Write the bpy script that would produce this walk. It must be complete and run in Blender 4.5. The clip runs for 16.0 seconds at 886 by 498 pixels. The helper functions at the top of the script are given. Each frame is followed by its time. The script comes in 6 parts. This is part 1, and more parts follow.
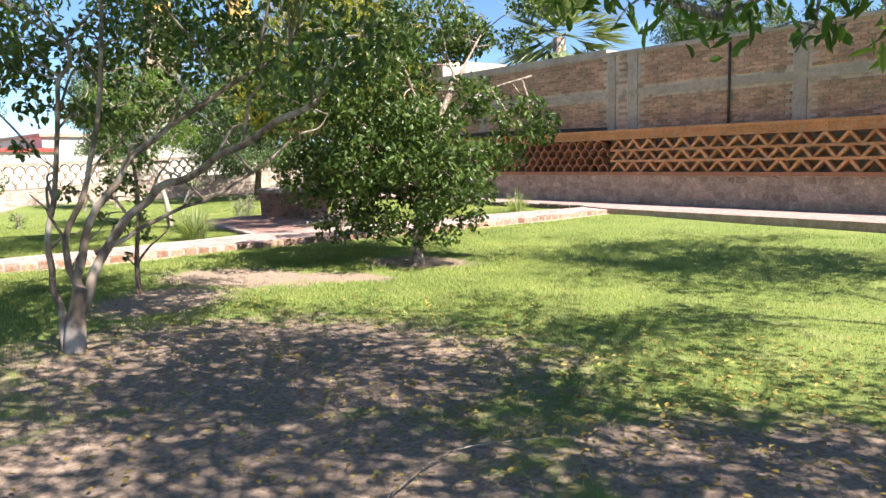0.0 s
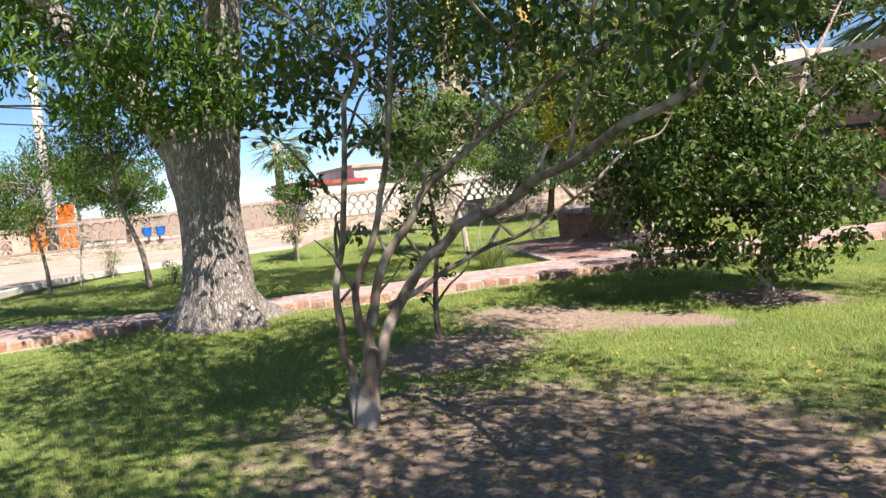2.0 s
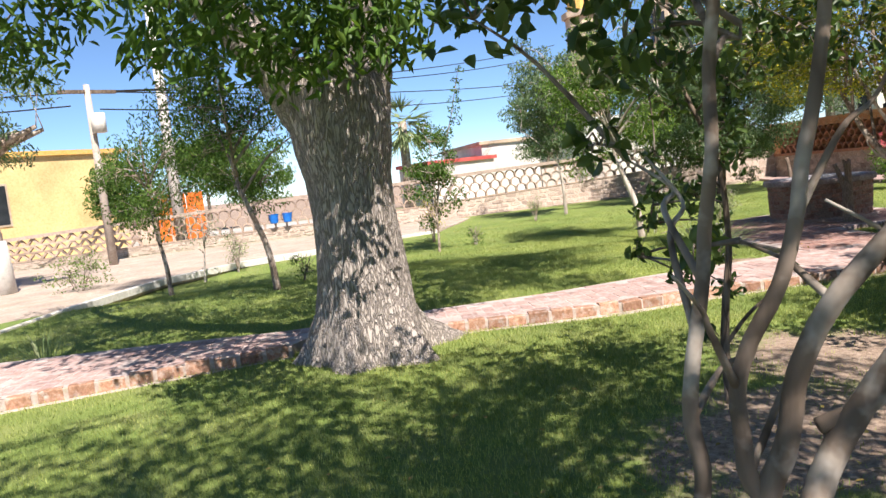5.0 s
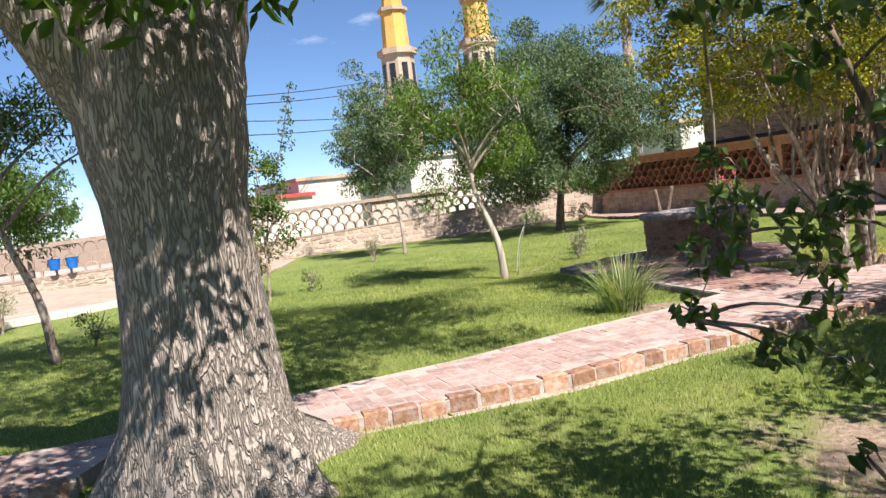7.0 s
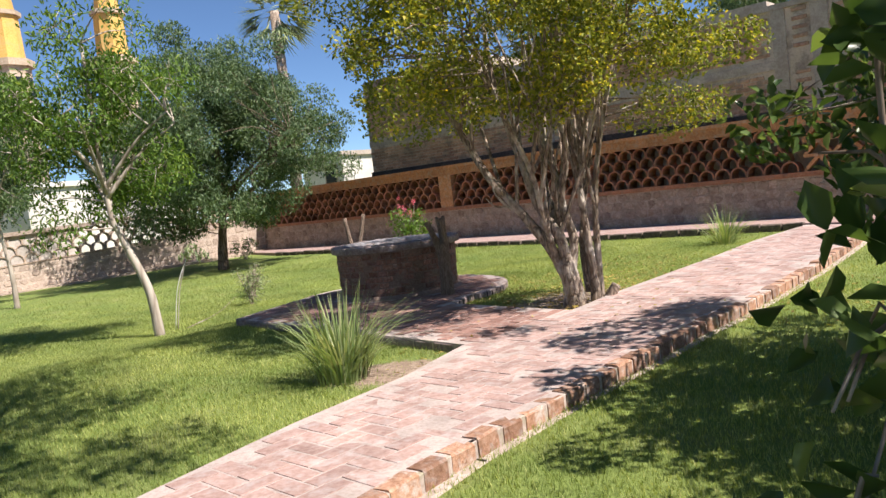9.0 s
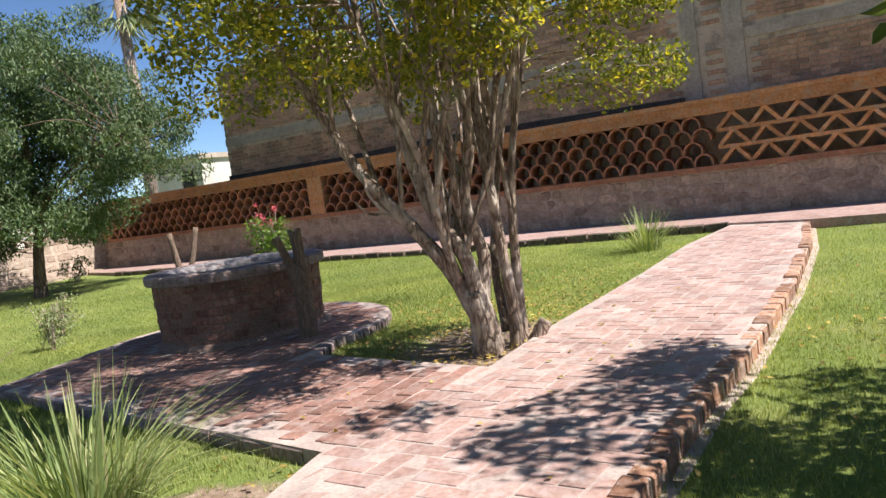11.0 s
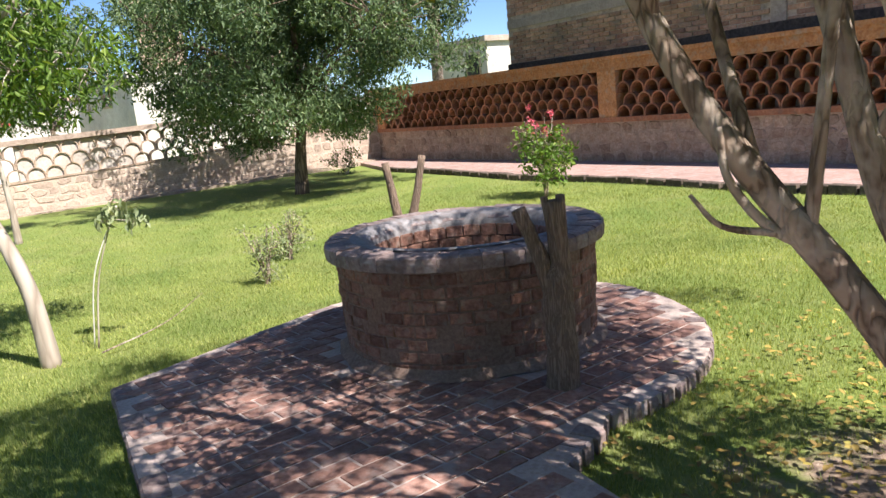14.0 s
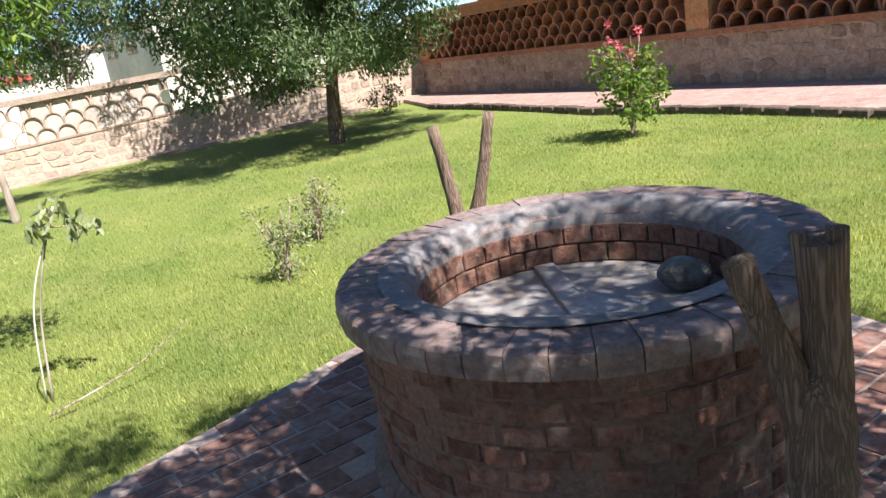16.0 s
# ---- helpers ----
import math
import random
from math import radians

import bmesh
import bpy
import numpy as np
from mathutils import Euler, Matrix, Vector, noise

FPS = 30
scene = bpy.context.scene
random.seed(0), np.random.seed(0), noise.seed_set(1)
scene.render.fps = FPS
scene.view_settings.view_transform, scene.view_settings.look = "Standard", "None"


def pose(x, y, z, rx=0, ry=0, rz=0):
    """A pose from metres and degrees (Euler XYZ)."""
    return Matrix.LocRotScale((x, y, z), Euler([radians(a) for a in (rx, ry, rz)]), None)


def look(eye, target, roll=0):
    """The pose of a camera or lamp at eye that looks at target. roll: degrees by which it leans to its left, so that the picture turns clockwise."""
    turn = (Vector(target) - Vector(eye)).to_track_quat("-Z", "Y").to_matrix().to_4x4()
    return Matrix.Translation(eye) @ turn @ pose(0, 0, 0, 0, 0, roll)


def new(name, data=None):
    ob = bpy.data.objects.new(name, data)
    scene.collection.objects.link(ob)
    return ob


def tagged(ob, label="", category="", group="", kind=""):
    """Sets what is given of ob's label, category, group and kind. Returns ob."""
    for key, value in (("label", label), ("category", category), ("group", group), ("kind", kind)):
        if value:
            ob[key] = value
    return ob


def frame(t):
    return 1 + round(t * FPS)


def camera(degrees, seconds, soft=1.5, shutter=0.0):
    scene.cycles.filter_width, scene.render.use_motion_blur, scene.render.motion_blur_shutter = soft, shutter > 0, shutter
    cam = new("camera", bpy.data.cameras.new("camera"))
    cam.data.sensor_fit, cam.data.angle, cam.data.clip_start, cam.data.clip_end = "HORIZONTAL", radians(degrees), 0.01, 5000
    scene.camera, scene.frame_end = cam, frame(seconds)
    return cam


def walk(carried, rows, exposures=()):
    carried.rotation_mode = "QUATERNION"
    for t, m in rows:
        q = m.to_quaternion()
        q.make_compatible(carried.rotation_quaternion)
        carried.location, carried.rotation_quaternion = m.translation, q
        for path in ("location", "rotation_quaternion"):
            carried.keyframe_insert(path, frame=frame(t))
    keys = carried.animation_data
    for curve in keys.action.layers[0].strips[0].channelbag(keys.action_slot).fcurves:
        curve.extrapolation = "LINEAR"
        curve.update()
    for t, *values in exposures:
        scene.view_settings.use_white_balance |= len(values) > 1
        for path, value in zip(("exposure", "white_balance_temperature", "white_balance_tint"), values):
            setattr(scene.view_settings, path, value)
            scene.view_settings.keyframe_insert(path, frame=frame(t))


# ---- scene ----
from mathutils import geometry

cam = camera(61.3, 16.0)
PATH = [
    (0, (2.424, 2.345, 1.412), (1.863, 4.25, 1.174), -1.2),
    (0.5, (2.373, 2.666, 1.497), (1.707, 4.544, 1.321), -0.8),
    (1, (2.058, 2.964, 1.494), (1.182, 4.754, 1.327), -2.2),
    (1.5, (1.776, 3.321, 1.452), (0.696, 4.997, 1.297), -4.6),
    (2, (1.427, 3.628, 1.469), (0.195, 5.195, 1.307), -4.7),
    (2.5, (1.096, 3.973, 1.498), (-0.127, 5.543, 1.304), -4.7),
    (3, (0.778, 4.33, 1.504), (-0.506, 5.852, 1.321), -5.1),
    (3.5, (0.363, 4.576, 1.514), (-1.089, 5.94, 1.337), -6.2),
    (3.7, (0.214, 4.672, 1.503), (-1.245, 6.025, 1.308), -6.3),
    (5.8, (-1.916, 5.486, 1.505), (-3.379, 6.837, 1.323), -6.6),
    (6, (-2.134, 5.613, 1.514), (-3.509, 7.052, 1.320), -5.8),
    (6.5, (-2.548, 6.007, 1.455), (-3.777, 7.575, 1.274), -6.2),
    (7, (-2.998, 6.372, 1.455), (-4.069, 8.055, 1.316), -6.4),
    (7.5, (-3.367, 6.775, 1.439), (-4.138, 8.608, 1.23), -6.2),
    (8, (-3.71, 7.355, 1.429), (-4.343, 9.248, 1.316), -7.1),
    (8.5, (-4.02, 7.91, 1.377), (-4.423, 9.865, 1.254), -6.8),
    (9, (-4.18, 8.469, 1.357), (-4.397, 10.452, 1.211), -6.7),
    (9.5, (-4.313, 8.984, 1.384), (-4.498, 10.97, 1.247), -6.5),
    (9.7, (-4.37, 9.265, 1.346), (-4.457, 11.257, 1.193), -6.6),
    (11.8, (-4.149, 11.781, 1.312), (-4.04, 13.769, 1.126), -7.9),
    (12, (-4.163, 11.995, 1.339), (-4.21, 13.975, 1.058), -8.6),
    (12.5, (-4.25, 12.57, 1.361), (-4.438, 14.532, 1.023), -6.3),
    (13, (-4.243, 13.093, 1.397), (-4.491, 15.031, 0.966), -7.9),
    (13.5, (-4.3, 13.523, 1.558), (-4.827, 15.411, 1.157), -9.2),
    (14, (-4.487, 13.967, 1.581), (-5.146, 15.816, 1.195), -5.7),
    (14.5, (-4.592, 14.453, 1.569), (-5.333, 16.27, 1.18), -7.4),
    (15, (-4.778, 14.902, 1.585), (-5.702, 16.63, 1.186), -7.8),
    (15.5, (-5.031, 15.34, 1.604), (-5.844, 17.1, 1.11), -7.0),
    (16, (-5.261, 15.808, 1.608), (-6.054, 17.558, 1.054), -9.5),
]
walk(cam, [(t, look(eye, target, roll)) for t, eye, target, roll in PATH], [(0, 1.65), (0.5, 1.45), (1.0, 1.25), (2.0, 1.2), (3.5, 1.2), (6.5, 1.2), (7.0, 1.1), (8.5, 1.0), (12.0, 1.05), (14.0, 1.3), (16.0, 1.35)])

# ---- sky, sun, exposure ----
SUN_AZ = (0.93, -0.36)
SUN_EL = radians(52)
world = bpy.data.worlds.new("sky")
scene.world = world
world.use_nodes = True
wn, wl = world.node_tree.nodes, world.node_tree.links
sky = wn.new("ShaderNodeTexSky")
sky.sky_type, sky.sun_disc = "NISHITA", False
sky.sun_elevation, sky.sun_rotation = SUN_EL, math.atan2(SUN_AZ[0], SUN_AZ[1])
sky.air_density, sky.dust_density, sky.ozone_density = 0.85, 0.05, 6.0
wc = wn.new("ShaderNodeTexCoord")
wmap = wn.new("ShaderNodeMapping")
wmap.inputs["Scale"].default_value = (1.0, 1.0, 3.2)
wno = wn.new("ShaderNodeTexNoise")
wno.inputs["Scale"].default_value, wno.inputs["Detail"].default_value, wno.inputs["Roughness"].default_value = 3.1, 6, 0.6
wramp = wn.new("ShaderNodeValToRGB")
wramp.color_ramp.elements[0].position, wramp.color_ramp.elements[1].position = 0.62, 0.8
wramp.color_ramp.elements[0].color, wramp.color_ramp.elements[1].color = (0, 0, 0, 1), (0.85, 0.85, 0.85, 1)
wmix = wn.new("ShaderNodeMixRGB")
wmix.inputs["Color2"].default_value = (9.0, 9.3, 9.8, 1)
wl.new(wc.outputs["Generated"], wmap.inputs["Vector"])
wl.new(wmap.outputs["Vector"], wno.inputs["Vector"])
wl.new(wno.outputs["Fac"], wramp.inputs["Fac"])
wl.new(wramp.outputs["Color"], wmix.inputs["Fac"])
wl.new(sky.outputs["Color"], wmix.inputs["Color1"])
wl.new(wmix.outputs["Color"], wn["Background"].inputs["Color"])
sky.altitude = 1900
wn["Background"].inputs["Strength"].default_value = 0.074

sun = new("sun", bpy.data.lights.new("sun", "SUN"))
sun.data.energy, sun.data.angle, sun.data.color = 4.7, radians(0.53), (1.0, 0.92, 0.845)
sun.matrix_world = look((SUN_AZ[0] * math.cos(SUN_EL) * 60, SUN_AZ[1] * math.cos(SUN_EL) * 60, math.sin(SUN_EL) * 60), (0, 0, 0))


# ---- materials ----
def base_mat(name, rough=0.8):
    m = bpy.data.materials.new(name)
    m.use_nodes = True
    b = m.node_tree.nodes["Principled BSDF"]
    b.inputs["Roughness"].default_value = rough
    b.inputs["Specular IOR Level"].default_value = 0.25
    return m, m.node_tree.nodes, m.node_tree.links, b


def ramp(n, stops):
    r = n.new("ShaderNodeValToRGB")
    e = r.color_ramp.elements
    while len(e) < len(stops):
        e.new(0.5)
    for el, (p, c) in zip(e, stops):
        el.position, el.color = p, (*c, 1)
    return r


def noise_tex(n, l, scale, detail=5.0, rough=0.6, vec=None):
    t = n.new("ShaderNodeTexNoise")
    t.inputs["Scale"].default_value, t.inputs["Detail"].default_value, t.inputs["Roughness"].default_value = scale, detail, rough
    if vec is not None:
        l.new(vec, t.inputs["Vector"])
    return t


def mixc(n, l, fac, a, b, mode="MIX"):
    m = n.new("ShaderNodeMixRGB")
    m.blend_type = mode
    for sock, v in ((m.inputs["Fac"], fac), (m.inputs["Color1"], a), (m.inputs["Color2"], b)):
        if isinstance(v, (int, float)):
            sock.default_value = v
        elif isinstance(v, tuple):
            sock.default_value = (*v, 1)
        else:
            l.new(v, sock)
    return m.outputs["Color"]


def surface(name, dark, mid, light, fine=40.0, coarse=2.0, rough=0.85, bump=0.25, dist=0.01, vary=0.0, stain=None, metallic=0.0):
    """A mineral or wooden surface with grain, broad stains and, by object, its own tone."""
    m, n, l, b = base_mat(name, rough)
    g = n.new("ShaderNodeNewGeometry")
    f = noise_tex(n, l, fine, 6, 0.65, g.outputs["Position"])
    c = noise_tex(n, l, coarse, 5, 0.6, g.outputs["Position"])
    r1 = ramp(n, [(0.3, dark), (0.5, mid), (0.72, light)])
    l.new(f.outputs["Fac"], r1.inputs["Fac"])
    r2 = ramp(n, [(0.3, (0.62, 0.6, 0.58)), (0.7, (1.15, 1.12, 1.1))])
    l.new(c.outputs["Fac"], r2.inputs["Fac"])
    col = mixc(n, l, 0.75, r1.outputs["Color"], r2.outputs["Color"], "MULTIPLY")
    if stain:
        s = noise_tex(n, l, coarse * 2.7, 7, 0.7, g.outputs["Position"])
        rs = ramp(n, [(0.5, (0, 0, 0)), (0.66, (1, 1, 1))])
        l.new(s.outputs["Fac"], rs.inputs["Fac"])
        col = mixc(n, l, rs.outputs["Color"], col, stain)
    if vary:
        o = n.new("ShaderNodeObjectInfo")
        isl = n.new("ShaderNodeMath")
        isl.operation = "ADD"
        l.new(o.outputs["Random"], isl.inputs[0])
        l.new(g.outputs["Random Per Island"], isl.inputs[1])
        fr = n.new("ShaderNodeMath")
        fr.operation = "FRACT"
        l.new(isl.outputs[0], fr.inputs[0])
        rv = ramp(n, [(0.0, (1 - vary, 1 - vary * 1.1, 1 - vary * 1.1)), (0.55, (1, 1, 1)), (1.0, (1 + vary * 0.6, 1 + vary * 0.55, 1 + vary * 0.5))])
        l.new(fr.outputs[0], rv.inputs["Fac"])
        col = mixc(n, l, 1.0, col, rv.outputs["Color"], "MULTIPLY")
    l.new(col, b.inputs["Base Color"])
    b.inputs["Metallic"].default_value = metallic
    if bump:
        bp = n.new("ShaderNodeBump")
        bp.inputs["Strength"].default_value, bp.inputs["Distance"].default_value = bump, dist
        l.new(f.outputs["Fac"], bp.inputs["Height"])
        l.new(bp.outputs["Normal"], b.inputs["Normal"])
    return m


def bark(name, dark, light, scale=9.0, stretch=0.22, bump=0.9, dist=0.04, patch=None, white_below=None):
    """Bark with fissures that run along the trunk."""
    m, n, l, b = base_mat(name, 0.9)
    g = n.new("ShaderNodeNewGeometry")
    mp = n.new("ShaderNodeMapping")
    mp.inputs["Scale"].default_value = (1, 1, stretch)
    l.new(g.outputs["Position"], mp.inputs["Vector"])
    w = noise_tex(n, l, scale * 0.5, 3, 0.5, mp.outputs["Vector"])
    v = n.new("ShaderNodeTexVoronoi")
    v.feature = "DISTANCE_TO_EDGE"
    v.inputs["Scale"].default_value = scale
    wv = mixc(n, l, 0.16, mp.outputs["Vector"], w.outputs["Color"])
    l.new(wv, v.inputs["Vector"])
    f = noise_tex(n, l, scale * 6, 6, 0.7, mp.outputs["Vector"])
    rv = ramp(n, [(0.0, (0, 0, 0)), (0.22, (1, 1, 1))])
    l.new(v.outputs["Distance"], rv.inputs["Fac"])
    h = mixc(n, l, 0.35, rv.outputs["Color"], f.outputs["Color"])
    rc = ramp(n, [(0.12, dark), (0.8, light)])
    l.new(h, rc.inputs["Fac"])
    col = rc.outputs["Color"]
    if patch:
        pn = noise_tex(n, l, 4.0, 4, 0.6, g.outputs["Position"])
        pr = ramp(n, [(0.5, (0, 0, 0)), (0.62, (1, 1, 1))])
        l.new(pn.outputs["Fac"], pr.inputs["Fac"])
        col = mixc(n, l, pr.outputs["Color"], col, patch)
    l.new(col, b.inputs["Base Color"])
    bp = n.new("ShaderNodeBump")
    bp.inputs["Strength"].default_value, bp.inputs["Distance"].default_value = bump, dist
    l.new(h, bp.inputs["Height"])
    l.new(bp.outputs["Normal"], b.inputs["Normal"])
    return m


def leafy(name, dark, light, third=None, rough=0.5, through_light=0.35):
    """Leaves: each with its own tone, and some light through the blade."""
    m, n, l, b = base_mat(name, rough)
    b.inputs["Specular IOR Level"].default_value = 0.35
    g = n.new("ShaderNodeNewGeometry")
    r = ramp(n, [(0.0, dark), (0.75, light), (1.0, third or light)])
    o = n.new("ShaderNodeObjectInfo")
    both = n.new("ShaderNodeMath")
    both.operation = "ADD"
    l.new(g.outputs["Random Per Island"], both.inputs[0])
    l.new(o.outputs["Random"], both.inputs[1])
    wrap = n.new("ShaderNodeMath")
    wrap.operation = "FRACT"
    l.new(both.outputs[0], wrap.inputs[0])
    l.new(wrap.outputs[0], r.inputs["Fac"])
    f = noise_tex(n, l, 1.1, 3, 0.5, g.outputs["Position"])
    rf = ramp(n, [(0.3, (0.7, 0.75, 0.7)), (0.7, (1.2, 1.15, 1.1))])
    l.new(f.outputs["Fac"], rf.inputs["Fac"])
    col = mixc(n, l, 1.0, r.outputs["Color"], rf.outputs["Color"], "MULTIPLY")
    l.new(col, b.inputs["Base Color"])
    tr = n.new("ShaderNodeBsdfTranslucent")
    tcol = mixc(n, l, 1.0, col, (1.4, 1.35, 0.65), "MULTIPLY")
    l.new(tcol, tr.inputs["Color"])
    mx = n.new("ShaderNodeMixShader")
    mx.inputs["Fac"].default_value = through_light
    l.new(b.outputs["BSDF"], mx.inputs[1])
    l.new(tr.outputs["BSDF"], mx.inputs[2])
    l.new(mx.outputs["Shader"], n["Material Output"].inputs["Surface"])
    return m


def ground_mat():
    """Lawn with worn earth under the garden's small trees, and dry earth beyond the walls."""
    m, n, l, b = base_mat("lawn_ground", 0.95)
    g = n.new("ShaderNodeNewGeometry")
    pos = g.outputs["Position"]
    fine = noise_tex(n, l, 60, 5, 0.7, pos)
    mid = noise_tex(n, l, 3.5, 6, 0.65, pos)
    big = noise_tex(n, l, 0.55, 4, 0.6, pos)
    gr = ramp(n, [(0.25, (0.1, 0.14, 0.034)), (0.55, (0.19, 0.25, 0.068)), (0.8, (0.28, 0.33, 0.105))])
    l.new(fine.outputs["Fac"], gr.inputs["Fac"])
    gb = ramp(n, [(0.3, (0.75, 0.85, 0.7)), (0.7, (1.2, 1.1, 1.1))])
    l.new(big.outputs["Fac"], gb.inputs["Fac"])
    grass = mixc(n, l, 1.0, gr.outputs["Color"], gb.outputs["Color"], "MULTIPLY")
    dry = ramp(n, [(0.48, (0, 0, 0)), (0.7, (0.35, 0.35, 0.35))])
    dn = noise_tex(n, l, 1.6, 6, 0.65, pos)
    l.new(dn.outputs["Fac"], dry.inputs["Fac"])
    grass = mixc(n, l, dry.outputs["Color"], grass, (0.33, 0.29, 0.15))
    er = ramp(n, [(0.28, (0.12, 0.078, 0.055)), (0.5, (0.3, 0.22, 0.165)), (0.75, (0.5, 0.405, 0.33))])
    em = noise_tex(n, l, 26, 8, 0.72, pos)
    l.new(em.outputs["Fac"], er.inputs["Fac"])
    sep = n.new("ShaderNodeSeparateXYZ")
    l.new(pos, sep.inputs[0])

    def m2(op, a, c=None):
        q = n.new("ShaderNodeMath")
        q.operation = op
        for i, v in enumerate((a, c)):
            if v is None:
                continue
            if isinstance(v, (int, float)):
                q.inputs[i].default_value = v
            else:
                l.new(v, q.inputs[i])
        return q.outputs[0]

    def spot(x, y, rx, ry):
        dx = m2("DIVIDE", m2("SUBTRACT", sep.outputs[0], x), rx)
        dy = m2("DIVIDE", m2("SUBTRACT", sep.outputs[1], y), ry)
        return m2("SUBTRACT", 1.0, m2("SQRT", m2("ADD", m2("MULTIPLY", dx, dx), m2("MULTIPLY", dy, dy))))

    wear = None
    for x, y, rx, ry in EARTH_SPOTS:
        s = spot(x, y, rx, ry)
        wear = s if wear is None else m2("MAXIMUM", wear, s)
    edge = m2("ADD", wear, m2("MULTIPLY", m2("SUBTRACT", mid.outputs["Fac"], 0.5), 1.5))
    rm = ramp(n, [(0.1, (0, 0, 0)), (0.42, (1, 1, 1))])
    l.new(edge, rm.inputs["Fac"])
    col = mixc(n, l, rm.outputs["Color"], grass, er.outputs["Color"])
    far = ramp(n, [(0.0, (0, 0, 0)), (1.0, (1, 1, 1))])
    out = m2("MULTIPLY", m2("SUBTRACT", m2("SQRT", m2("ADD", m2("POWER", m2("ADD", sep.outputs[0], 6.0), 2.0), m2("POWER", m2("SUBTRACT", sep.outputs[1], 16.0), 2.0))), 32.0), 0.2)
    l.new(out, far.inputs["Fac"])
    col = mixc(n, l, far.outputs["Color"], col, er.outputs["Color"])
    l.new(col, b.inputs["Base Color"])
    bp = n.new("ShaderNodeBump")
    bp.inputs["Strength"].default_value, bp.inputs["Distance"].default_value = 0.7, 0.03
    l.new(em.outputs["Fac"], bp.inputs["Height"])
    l.new(bp.outputs["Normal"], b.inputs["Normal"])
    return m


